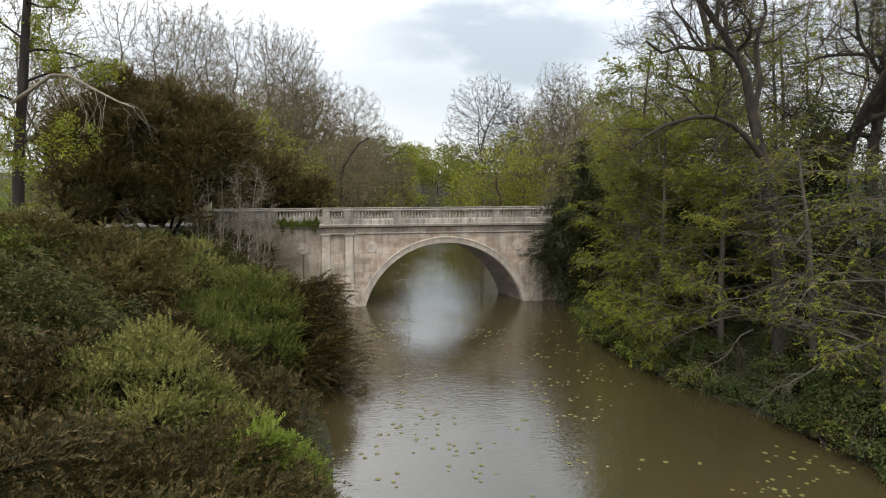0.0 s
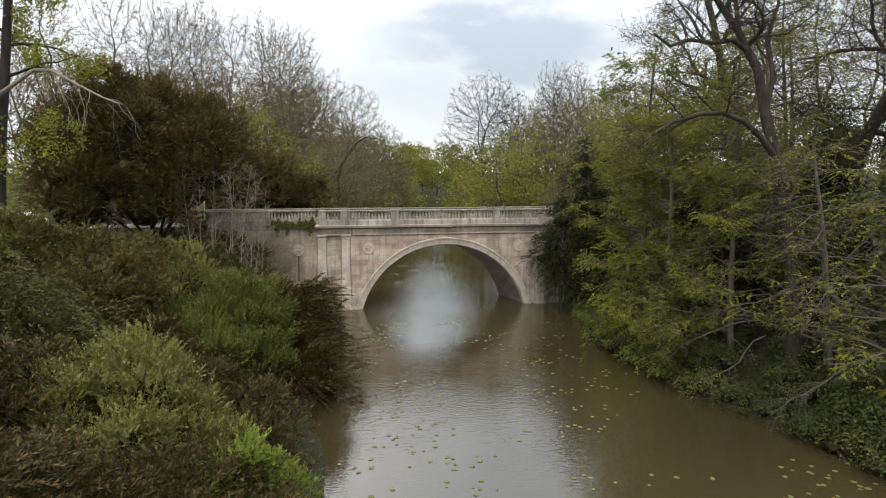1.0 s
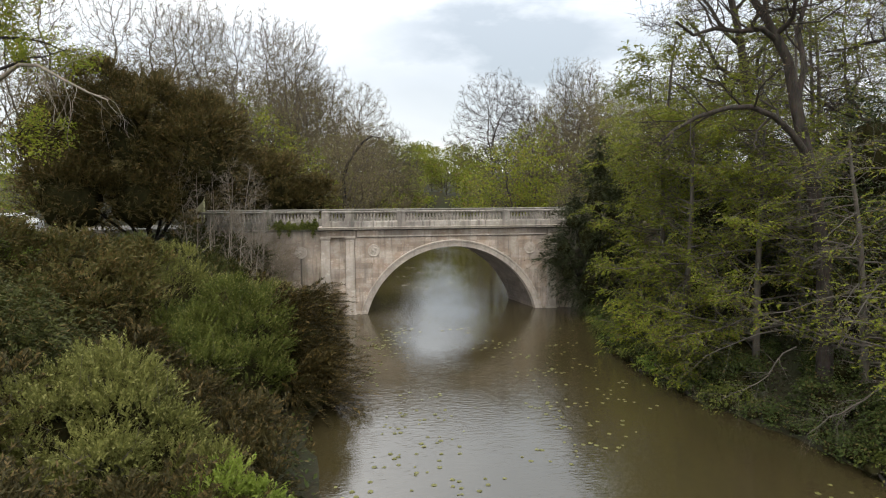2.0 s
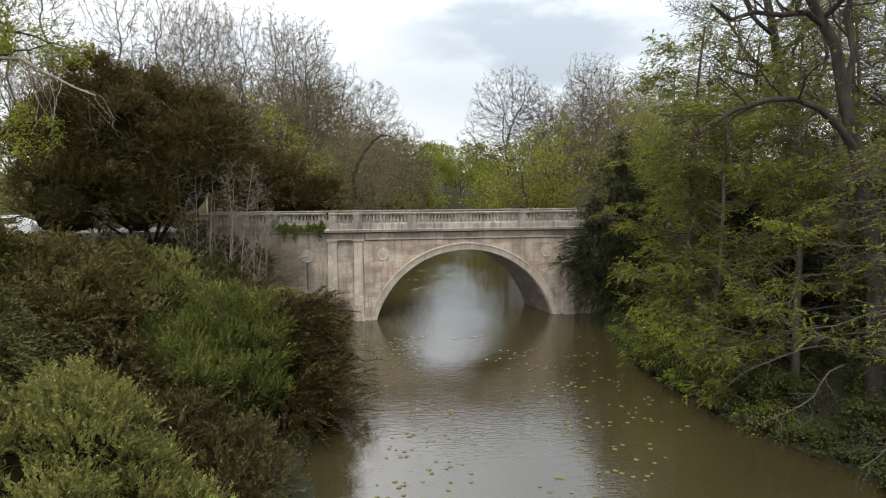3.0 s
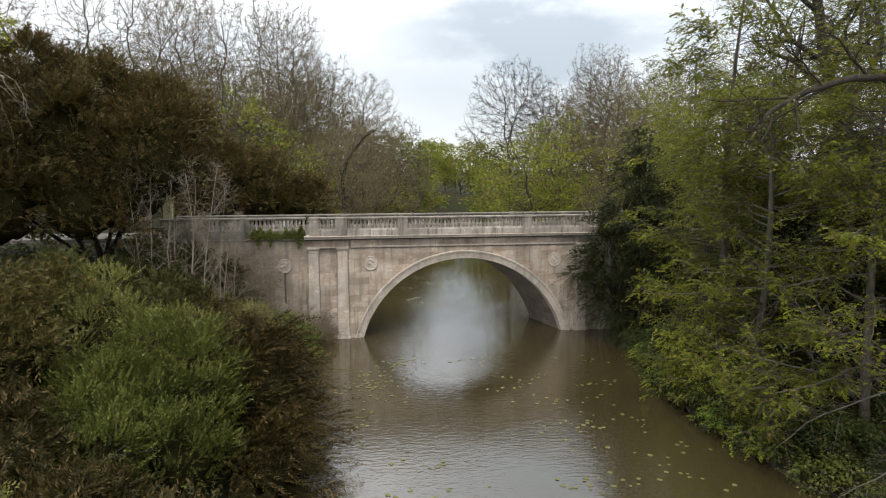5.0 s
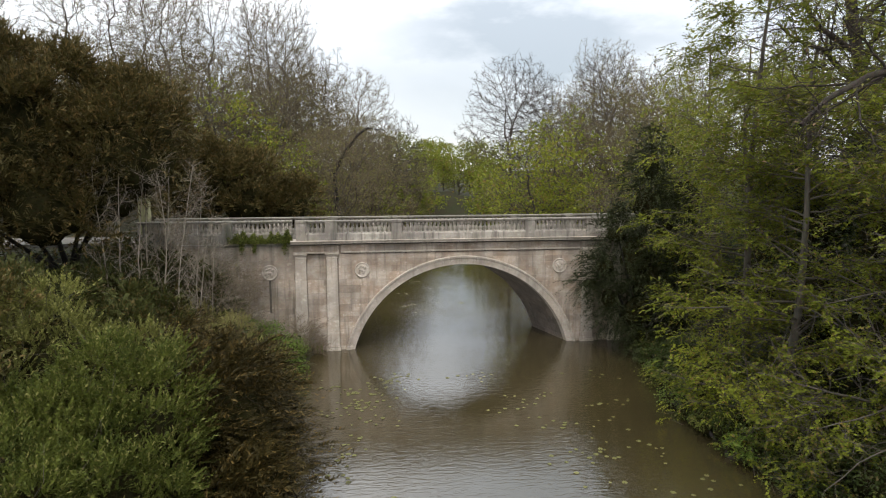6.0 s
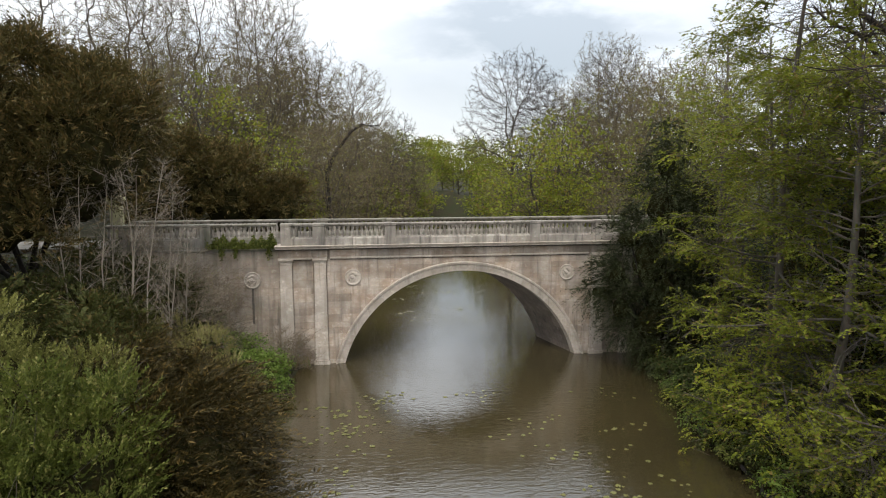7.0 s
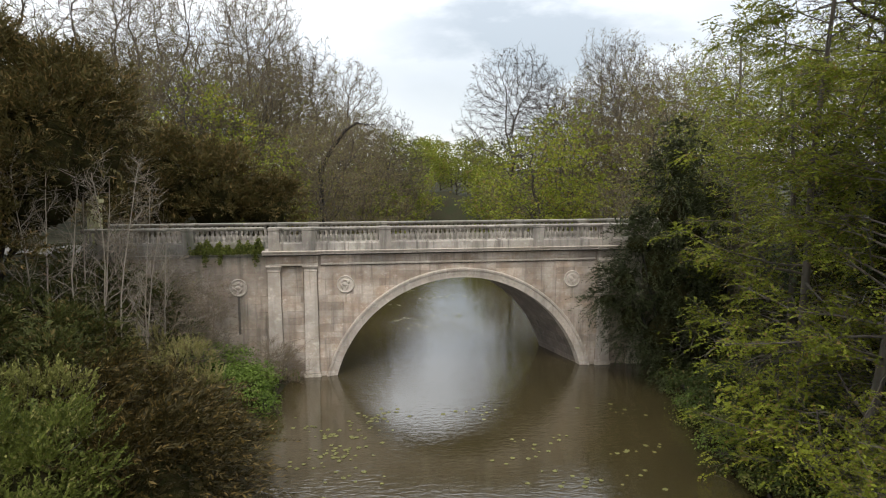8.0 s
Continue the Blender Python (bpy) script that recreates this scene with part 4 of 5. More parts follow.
shrub("lime_shrub", "small bright lime-green shrub", "bush", (-5.0, 18.8),
      [(-5.2, 18.6, 1.8, 1.1, 0.9, 1.1), (-4.3, 19.0, 1.3, 0.9, 0.9, 0.9)], LIME, "spray", 6, 0.36, 1.3, spray=(0.30, 7, 0.09, 0.05, 0.1), sweep=0.6, core=0.6)
shrub("laurel", "rounded green laurel bush on the bank", "bush", (-6.4, 30.6),
      [(-6.2, 31.2, 3.0, 2.0, 1.9, 2.4), (-8.2, 30.6, 2.5, 1.9, 1.8, 2.0), (-6.0, 29.8, 1.8, 1.6, 1.6, 1.9), (-7.4, 28.4, 2.2, 1.8, 1.6, 1.8)], LAUREL, "spray", 7, 0.45, 1.25, spray=(0.45, 9, 0.105, 0.045, 0.1), sweep=0.7, lean=(0.15, 0, 0.1), core=0.58, twigs=0.08)
shrub("yew", "dark yew bush that hangs over the water", "bush", (-4.2, 33.0),
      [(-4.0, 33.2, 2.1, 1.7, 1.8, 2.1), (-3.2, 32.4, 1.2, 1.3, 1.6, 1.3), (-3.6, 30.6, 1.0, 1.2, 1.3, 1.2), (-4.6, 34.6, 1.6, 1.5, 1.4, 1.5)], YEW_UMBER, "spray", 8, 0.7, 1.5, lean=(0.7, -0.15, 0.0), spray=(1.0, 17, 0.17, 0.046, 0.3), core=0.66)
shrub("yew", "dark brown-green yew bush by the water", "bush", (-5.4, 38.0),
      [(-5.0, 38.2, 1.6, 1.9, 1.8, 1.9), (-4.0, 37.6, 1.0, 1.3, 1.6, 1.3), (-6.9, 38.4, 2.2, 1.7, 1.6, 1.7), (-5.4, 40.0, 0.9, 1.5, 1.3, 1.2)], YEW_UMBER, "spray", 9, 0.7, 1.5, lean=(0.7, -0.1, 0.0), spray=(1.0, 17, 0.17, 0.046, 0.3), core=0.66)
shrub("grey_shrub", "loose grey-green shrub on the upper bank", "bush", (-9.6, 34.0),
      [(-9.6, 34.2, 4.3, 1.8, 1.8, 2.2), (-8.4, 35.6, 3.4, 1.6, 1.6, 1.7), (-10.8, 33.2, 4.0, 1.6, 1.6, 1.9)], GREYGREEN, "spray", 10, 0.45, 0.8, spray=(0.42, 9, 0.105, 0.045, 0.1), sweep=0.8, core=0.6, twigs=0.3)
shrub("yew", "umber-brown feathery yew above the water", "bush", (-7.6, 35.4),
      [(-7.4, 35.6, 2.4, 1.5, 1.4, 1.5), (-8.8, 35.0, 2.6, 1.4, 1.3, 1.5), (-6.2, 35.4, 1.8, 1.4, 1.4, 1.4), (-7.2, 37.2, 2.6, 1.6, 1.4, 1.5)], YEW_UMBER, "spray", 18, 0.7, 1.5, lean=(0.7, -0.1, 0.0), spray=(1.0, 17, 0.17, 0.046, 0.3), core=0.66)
shrub("yew", "tall yew with drooping dark foliage", "bush", (-13.4, 24.4),
      [(-13.8, 24.6, 4.8, 2.4, 2.2, 2.9), (-12.0, 23.6, 3.8, 1.6, 1.7, 2.3), (-14.0, 22.0, 4.2, 2.2, 2.0, 2.6), (-11.4, 25.4, 3.4, 1.5, 1.5, 1.9)], YEW, "spray", 11, 0.55, spray=(0.8, 11, 0.18, 0.05, 0.9), sweep=-0.5)
shrub("yew", "browned yew on the upper bank", "bush", (-13.2, 31.0),
      [(-13.0, 31.2, 5.8, 2.2, 2.0, 1.9), (-15.5, 30.4, 5.8, 2.4, 2.2, 2.0), (-11.4, 30.6, 4.8, 1.8, 1.8, 1.8), (-12.4, 28.2, 4.2, 2.0, 1.8, 1.8), (-11.2, 33.2, 5.2, 1.6, 1.4, 1.5)], YEW_TIPPED, "spray", 12, 0.55)
# filler in the shaded needles: colour keeps the gap behind the laurel dark
shrub("yew", "low dark yew behind the laurel", "bush", (-9.8, 27.2),
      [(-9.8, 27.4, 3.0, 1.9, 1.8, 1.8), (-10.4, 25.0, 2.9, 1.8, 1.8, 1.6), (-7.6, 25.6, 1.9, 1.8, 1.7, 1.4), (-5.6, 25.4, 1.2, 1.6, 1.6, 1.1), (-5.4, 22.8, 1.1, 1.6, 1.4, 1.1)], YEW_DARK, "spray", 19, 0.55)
shrub("yew", "large dark domed yew tree", "tree", (-13.6, 45.5),
      [(-12.0, 45.4, 10.3, 3.2, 3.2, 4.0), (-15.2, 45.5, 11.6, 3.6, 3.4, 4.2), (-17.6, 44.8, 10.4, 2.8, 3.0, 4.6), (-10.6, 44.8, 10.4, 2.0, 2.0, 1.9), (-13.6, 43.2, 8.6, 2.6, 2.0, 2.4), (-17.0, 42.4, 8.6, 2.6, 2.0, 2.6), (-10.0, 45.4, 11.0, 2.3, 2.2, 3.0)], YEW_BROWN, "spray", 13, 0.6, 1.1, spray=(0.85, 10, 0.24, 0.062, 0.2), sweep=0.4, core=0.68)
shrub("yew", "dark yew tree behind the parapet", "tree", (-9.6, 58.0),
      [(-10.5, 58.2, 8.8, 2.8, 2.6, 3.1), (-7.6, 58.5, 8.2, 2.4, 2.4, 2.6), (-4.9, 59.5, 7.6, 2.0, 2.2, 2.0), (-12.8, 57.6, 8.4, 2.4, 2.4, 2.9)], YEW_BROWN, "spray", 14, 0.6, 1.1, spray=(0.85, 9, 0.26, 0.07, 0.2), sweep=0.4, core=0.66)
shrub("bank_herbs", "bright green broad-leaved herbs at the pier's foot", "plants", (-4.6, 46.8),
      [(-4.2, 46.8, 0.6, 1.2, 1.3, 1.0), (-5.6, 47.4, 1.1, 1.4, 1.1, 1.1), (-6.8, 48.2, 1.6, 1.3, 1.0, 0.8), (-4.0, 45.4, 0.4, 1.0, 1.3, 0.8), (-4.9, 46.2, 0.8, 1.1, 1.2, 0.9)], HERB, "leaf", 15, 0.36, 0.6, (0.12, 0.08), core=0.5)
shrub("pale_shrub", "small yellowish shrub in new leaf", "bush", (-6.6, 45.2),
      [(-6.8, 44.6, 2.1, 1.3, 1.1, 1.1), (-5.8, 44.2, 1.5, 1.0, 0.9, 0.9), (-7.8, 45.2, 2.7, 1.1, 1.0, 0.9)], PALELEAF, "spray", 16, 0.42, 0.9, spray=(0.4, 9, 0.09, 0.036, 0.1), sweep=0.6, core=0.42, twigs=0.3)
shrub("yew", "low browned yew below the wing wall", "bush", (-8.2, 42.4),
      [(-8.4, 42.0, 1.9, 1.6, 1.4, 1.4), (-9.8, 42.6, 3.2, 1.7, 1.5, 1.7), (-9.6, 39.6, 2.8, 1.8, 1.6, 1.6)], YEW, "spray", 20, 0.5)
shrub("yew", "dark evergreen thicket under the large yew", "bush", (-11.8, 43.6),
      [(-11.6, 43.8, 4.4, 1.8, 1.6, 1.8), (-12.2, 40.6, 4.4, 2.0, 1.8, 1.8), (-12.6, 37.4, 4.8, 2.2, 1.9, 1.8), (-10.2, 46.2, 3.9, 1.5, 1.4, 1.6)], YEW, "spray", 24, 0.6)

shrub("yew", "dark green evergreen bush against the wing wall", "bush", (-8.8, 46.4),
      [(-8.2, 46.3, 3.4, 1.4, 0.9, 1.9), (-9.9, 46.5, 4.0, 1.5, 1.0, 2.0), (-11.4, 46.6, 4.9, 1.4, 1.0, 2.1), (-7.2, 45.9, 2.4, 1.0, 0.8, 1.2)], YEW, "spray", 34, 0.5, 0.9, sweep=0.3)
# another filler whose darkened needle colour stands for shade between bushes
shrub("yew", "dark yew bush low on the bank", "bush", (-11.6, 20.2),
      [(-11.6, 20.6, 3.2, 1.8, 1.8, 1.9), (-12.6, 18.4, 3.4, 2.2, 2.0, 2.0), (-14.6, 19.4, 4.4, 2.2, 2.0, 2.4)], YEW_DARK, "spray", 27, 0.55)
shrub("laurel", "bright green laurel under the old tree", "bush", (-17.0, 30.6),
      [(-17.6, 30.4, 6.4, 2.2, 2.0, 1.8), (-19.5, 33.0, 6.8, 2.4, 2.2, 1.9), (-16.6, 33.6, 6.4, 1.8, 1.6, 1.4)], LIME, "leaf", 28, 0.6, 0.6, (0.13, 0.07))

# ---- trees that stand bare or in first leaf ----
def bare_spec(n1, l1, a1=48, start=0.3):
    return [dict(pts=11, wiggle=0.07, lift=0.06, tip=0.06), dict(pts=8, wiggle=0.10, lift=0.06, count=n1, angle=a1, length=l1, radius=0.11, thin=0.6, fade=0.5, tip=0.2, start=start),
            dict(pts=6, wiggle=0.12, lift=0.05, count=8, angle=42, length=l1 * 0.45, thin=0.5, tip=0.3, start=0.2),
            dict(pts=4, wiggle=0.13, lift=0.03, count=6, angle=40, length=l1 * 0.2, thin=0.55, tip=0.4, start=0.2)]


THIN_BARK = rough_material("thin_twigs", (0.22, 0.175, 0.125), (0.14, 0.112, 0.08), 2.0, relief=0.2)
FAR_TWIG = rough_material("far_twigs", (0.20, 0.165, 0.105), (0.13, 0.108, 0.070), 2.0, relief=0.2, sheen=0.1)
FAR_BARK = rough_material("far_bark", (0.12, 0.102, 0.078), (0.070, 0.060, 0.046), 3.0, stretch=(1, 1, 0.3), relief=0.5, sheen=0.1)
OLIVE = leaf_material("olive_buds", (0.14, 0.128, 0.045), (0.27, 0.25, 0.085), (0.22, 0.16, 0.085), 0.25, 0.7, 0.45)
WOODS = "trees behind the bridge"
far_sides = (7, 5, 3, 3)


def grown(name, label, at, fork, lobes, seed, n=1300, step=0.5, kill=0.95, wood=None, leaf=None, twig=None, sides=far_sides, group=WOODS, crook=0.26, tip=0.011, limbs=9):
    """A tree whose crown fills the lobes, which are given from its foot."""
    at = np.array(at, float)
    lines = crown_lines(np.random.default_rng(seed), at - np.array([0, 0, 0.3]), at + np.array(fork, float), [(x + at[0], y + at[1], z + at[2], a, b, c) for x, y, z, a, b, c in lobes], n, step, kill, crook=crook, tip=tip, limbs=limbs)
    return tree(name, label, tuple(at), None, 0, 0, None, wood or FAR_BARK, seed + 1, group, sides, leaf, twig, lines)


far_bare = grown("bare_tree", "tall bare grey tree with crooked limbs on the far bank", (-12, 75, 5.9), (0.2, 0, 9.5),
                 [(0.2, 0, 14.5, 4.2, 4.2, 5.6), (-1.6, 0.4, 11.5, 3.6, 3.6, 4.2), (1.8, -0.6, 18.6, 2.8, 2.8, 3.4), (-1.2, 0, 18.4, 2.6, 2.6, 3.2)], 21, 5000, 0.42, 0.62, leaf=(OLIVE, 2, 2.6, 0.13, 0.085, 0.18, 1.0), twig=(FAR_TWIG, 2, 12.0, 0.6, 0.017))
far_wide = grown("bare_tree", "broad bare dark-limbed tree on the far river bank", (17.8, 88, 4.5), (0, 0, 7.5),
                 [(0, 0, 12.5, 5.6, 5.2, 6.6), (-3.4, 0, 9.5, 3.4, 3.4, 3.8), (3.4, 0, 11.0, 3.4, 3.4, 4.6), (0.8, 0, 16.5, 3.4, 3.2, 3.0)], 25, 6000, 0.42, 0.62, BARK, None, (BARK, 2, 13.0, 0.55, 0.018))
far_bud = grown("budding_tree", "tall tree with sparse yellow-green buds", (22.3, 70.7, 5.0), (0.1, 0, 6.0),
                [(0, 0, 8.6, 3.9, 3.9, 5.4), (0.8, 0, 12.4, 2.6, 2.6, 3.0), (-1.4, 0.4, 10.6, 2.6, 2.6, 3.6)], 22, 3200, 0.40, 0.60, leaf=(BUDS, 2, 7.5, 0.16, 0.10, 0.26, 1.0, 4), twig=(FAR_TWIG, 2, 9.0, 0.55, 0.018))
far_green = grown("spring_tree", "rounded tree in fresh yellow-green leaf", (14.9, 66, 3.0), (0, 0, 4.0),
                  [(0, 0, 6.4, 4.0, 4.0, 4.6), (1.6, 0, 4.4, 3.4, 3.4, 2.8), (-1.8, -0.6, 5.0, 3.0, 3.0, 3.0), (0.6, 0, 9.6, 2.4, 2.4, 2.6)], 23, 2600, 0.42, 0.65, BARK, (SPRING, 2, 14.0, 0.22, 0.15, 0.30, 1.0, 6), (FAR_TWIG, 3, 1.0, 0.6, 0.020))
far_thicket = grown("thicket_tree", "twiggy tan tree in olive bud", (-1.5, 67, 4.5), (0.1, 0, 3.0),
                    [(0, 0, 5.0, 3.2, 3.2, 4.4), (1.4, 0.3, 7.4, 2.4, 2.4, 3.0), (-1.5, -0.3, 6.4, 2.4, 2.4, 3.2)], 26, 2600, 0.40, 0.60, leaf=(OLIVE, 2, 11.0, 0.15, 0.09, 0.30, 1.0), twig=(FAR_TWIG, 2, 16.0, 0.6, 0.020), limbs=12)
far_small = tree("distant_tree", "small distant tree in yellow-green leaf", (14, 154, 4.0), (0, 0, 1), 8.5, 0.2, bare_spec(14, 4.6, 60, 0.05)[:3], BARK, 29, WOODS, (5, 3, 3), (HORNBEAM, 1, 4.0, 0.5, 0.32, 0.5, 1.0), None)

r = random.Random(7)


def woods(rows, src):
    for x, y, s in rows:
        copy_thing(src, pose(x, y, ground_at(x, y) - 0.2, 0, 0, r.uniform(0, 360)) @ Matrix.Diagonal((s * r.uniform(0.92, 1.1), s * r.uniform(0.92, 1.1), s, 1)))


woods(((-16.5, 74, 1.0), (-22, 70, 1.05), (-19, 80, 1.1), (-27, 64, 1.05), (-3.5, 79, 0.86), (0.6, 84, 0.92), (-8, 84, 1.0), (27, 84, 0.9), (-7, 73, 0.95)), far_bare)
woods(((21.8, 90, 1.0), (-6.5, 90, 0.95), (4.6, 97, 0.9), (25.5, 78, 0.9)), far_wide)
woods(((-12.5, 69, 0.95), (-8.5, 70, 0.85), (-24, 78, 1.0), (24.5, 63, 0.92), (28, 62, 1.0), (32, 58, 1.05), (28, 74, 1.05), (36, 66, 1.0)), far_bud)
woods(((17.5, 63, 0.8), (17.4, 70, 1.3), (20, 96, 0.9), (0.5, 86, 0.8), (-10, 67, 1.0), (-6, 66, 0.85), (8, 120, 0.7), (22, 60, 0.9), (-25.5, 55.5, 0.45), (-28, 57, 0.55), (-23.4, 56.5, 0.4)), far_green)
woods(((14, 139, 0.8), (17, 141, 0.75), (20, 140, 0.8), (22.5, 142, 0.78), (25.5, 139, 0.8), (18.6, 137, 0.6), (23.8, 138, 0.6), (12, 140, 1.0), (28, 150, 1.0), (18, 170, 1.2), (24, 196, 1.2), (30, 172, 1.2), (32, 192, 1.3), (4, 150, 1.2), (8, 175, 1.4), (23.5, 206, 1.3), (30, 205, 1.3), (17, 190, 1.3), (12, 200, 1.4), (37, 200, 1.4), (20, 215, 1.4), (27, 216, 1.4), (34, 212, 1.4), (9, 140, 1.1), (15, 160, 1.1), (20, 185, 1.2), (26, 186, 1.2), (29, 135, 1.1), (31, 158, 1.2), (13, 132, 1.0), (24, 128, 1.0), (6.9, 104, 0.95), (8.9, 114, 1.0), (5.0, 94, 0.9), (11.2, 124, 1.05), (3.0, 84, 0.85), (18.3, 96, 0.9), (20.0, 108, 1.0)), far_small)
woods(((-7, 66, 0.8), (0.6, 75, 1.1), (2.8, 86, 1.2), (5.4, 99, 1.2), (8.4, 112, 1.15), (-10, 74, 1.2), (-17, 70, 1.1), (17.5, 73, 0.9), (18.5, 90, 1.1), (22, 66, 1.0), (25.5, 70, 1.15), (30, 68, 1.15), (-22, 66, 1.2), (21, 110, 1.0), (18.5, 60, 0.75), (-3.4, 73, 1.25), (-1, 92, 1.4), (-6, 79, 1.05), (2.4, 102, 1.4), (-13, 78, 1.1), (20.5, 78, 1.2), (23, 90, 1.3), (-14, 60, 0.9), (-19, 60, 1.1), (-1.8, 80, 1.3), (6.5, 106, 1.25), (-11, 84, 1.7), (-15, 82, 1.6), (-18.5, 86, 1.8), (-23, 84, 1.8), (-27, 74, 1.7), (-5, 88, 1.6), (-31, 70, 1.7), (-8, 76, 1.45), (-20, 76, 1.5), (0.5, 96, 1.5), (24, 84, 1.5), (28, 82, 1.5), (21.5, 72, 1.2), (32, 76, 1.6)), far_thicket)

# a dark crooked bough on an old trunk behind the parapet
snag_base = (-1.9, 68.0, ground_at(-1.9, 68.0))
snag_trunk = np.array([(-1.9, 68, snag_base[2] - 0.3), (-1.8, 68, 7.5), (-1.9, 68.1, 9.6), (-2.0, 68.15, 10.3)])
snag_bough = np.array([(-1.9, 68.1, 9.6), (-1.5, 67.9, 10.9), (-0.8, 67.8, 12.0), (0.0, 67.8, 13.1), (0.9, 67.8, 13.7), (1.6, 67.8, 13.55), (2.2, 67.8, 13.6)])
snag_lines = [(snag_trunk, np.linspace(0.22, 0.12, 4), 0, 0), (snag_bough, np.linspace(0.15, 0.06, 7), 1, 1)]
tree("old_snag", "old trunk with one dark crooked bough", snag_base, None, 0, 0, None, DARK_BARK, 33, "", (8, 7), None, None, snag_lines)

# a lichened gate pier where the road meets the bridge
pier = thing("gate_pier", (-12.1, 52.0, 6.3), "tall stone gate pier with yellow-green lichen", "pier")
for name, w, z0, z1 in (("base", 0.34, 0.0, 0.3), ("shaft", 0.27, 0.3, 2.3), ("cap", 0.36, 2.3, 2.5), ("finial", 0.2, 2.5, 2.75)):
    bm = bmesh.new()
    box(bm, -w, w, -w, w, z0, z1, 0.03)
    part(name, bm, LICHEN_YELLOW, pier)

# ---- right bank ----
HORN = [dict(pts=9, wiggle=0.04, lift=0.06, tip=0.25), dict(pts=8, wiggle=0.10, lift=-0.012, count=36, angle=76, length=4.7, thin=0.36, fade=0.5, tip=0.2, start=0.08),
        dict(pts=5, wiggle=0.14, lift=-0.02, count=11, angle=48, length=1.8, thin=0.5, flat=0.25, tip=0.3, start=0.15)]
for i, (x, y, h, m, per) in enumerate(((20.2, 44.5, 11.6, SPRING, 2.6), (16.8, 39.0, 16.5, HORNBEAM, 3.2), (15.4, 34.5, 13.0, HORNBEAM, 2.9), (16.6, 30.0, 11.5, HORNBEAM, 1.9), (19.6, 48.5, 12.8, SPRING, 2.2), (18.0, 21.5, 9.5, HORNBEAM, 1.3), (20.5, 36.0, 14.0, HORNBEAM, 1.8), (18.6, 26.0, 10.0, HORNBEAM, 1.0), (21.5, 41.5, 13.5, SPRING, 1.9), (19.5, 31.0, 13.5, HORNBEAM, 1.8), (24.0, 36.0, 15.0, HORNBEAM, 1.4))):
    h_tree = tree("hornbeam", "slender grey-stemmed tree in young yellow-green leaf", (x, y, G(x, y)), (-0.05, 0, 1), h, 0.19, HORN, HORN_BARK, 40 + i, "leafing trees on the right bank", (7, 5, 3), None, (HORN_BARK, 2, 3.0 if y > 32 else 4.5, 0.6, 0.015), None, (m, 1, per * (2.6 if x < 18 else 1.7), (0.40, 7, 0.105, 0.075, 0.25)))
    if m == SPRING:
        young = h_tree
LOW = [dict(pts=6, wiggle=0.06, lift=0.05, tip=0.3), dict(pts=7, wiggle=0.10, lift=-0.03, count=20, angle=80, length=2.6, thin=0.45, fade=0.3, tip=0.25, start=0.1),
       dict(pts=4, wiggle=0.14, lift=-0.02, count=9, angle=48, length=1.1, thin=0.5, flat=0.25, tip=0.3, start=0.12)]
for i, (x, y, h) in enumerate(((15.2, 37.6, 3.6), (14.4, 34.6, 3.4), (14.8, 31.4, 2.6))):
    tree("hornbeam", "low young tree with fresh green boughs over the water", (x, y, G(x, y)), (-0.25, -0.05, 1), h, 0.07, LOW, HORN_BARK, 170 + i, "leafing trees on the right bank", (6, 4, 3), None, (HORN_BARK, 2, 3.0, 0.5, 0.014), None, (SPRING if y > 33 else HORNBEAM, 1, 4.0, (0.36, 7, 0.11, 0.08, 0.25)))
woods(((22.5, 52.5, 1.0), (25, 48, 1.0), (27, 40, 1.1), (30, 33, 1.15), (26, 55, 1.0)), young)
woods(((29, 40, 0.9), (33, 33, 1.0), (36, 42, 1.0)), far_bare)
woods(((31, 29, 1.25), (30, 46, 1.2)), far_thicket)

OAK = [dict(pts=10, wiggle=0.10, lift=0.02, tip=0.45), dict(pts=10, wiggle=0.22, lift=0.05, count=10, angle=55, length=6.5, thin=0.6, fade=0.4, tip=0.22, start=0.4),
       dict(pts=7, wiggle=0.28, lift=0.04, count=11, angle=52, length=2.8, thin=0.5, tip=0.3, start=0.2),
       dict(pts=5, wiggle=0.28, lift=0.03, count=7, angle=45, length=1.3, thin=0.5, tip=0.4, start=0.2)]
OAKS = "oaks on the right bank"
oak_leaf, oak_twig = (BUDS, 3, 4.0, 0.10, 0.055, 0.12, 1.0), (OAK_BARK, 2, 7.0, 0.6, 0.016)
# the gnarled oak: a leaning trunk and three great limbs, then all that grows on them
r4 = np.random.default_rng(61)
base = (17.2, 26.4, G(17.2, 26.4))
way = np.array([(17.2, 26.4, base[2] - 0.3), (17.0, 26.7, 6.5), (16.6, 27.1, 9.6), (15.9, 27.5, 12.8), (15.5, 27.6, 14.6), (14.6, 27.8, 16.2), (13.5, 27.9, 17.6), (12.6, 28.0, 19.2)])
low = np.array([(16.35, 27.2, 10.8), (15.5, 27.1, 11.7), (14.6, 27.0, 12.35), (13.6, 27.0, 12.7), (12.6, 26.9, 12.65), (11.4, 27.0, 12.3), (10.5, 27.1, 11.8), (9.8, 27.0, 11.2)])
high = np.array([(15.0, 27.7, 15.4), (14.2, 27.5, 15.75), (13.2, 27.4, 15.6), (12.2, 27.5, 15.7), (11.3, 27.4, 15.4), (10.6, 27.5, 15.9)])
right = np.array([(15.9, 27.5, 12.8), (16.4, 27.8, 14.4), (16.3, 28.2, 16.0), (16.9, 28.4, 17.6), (16.8, 28.8, 19.4)])
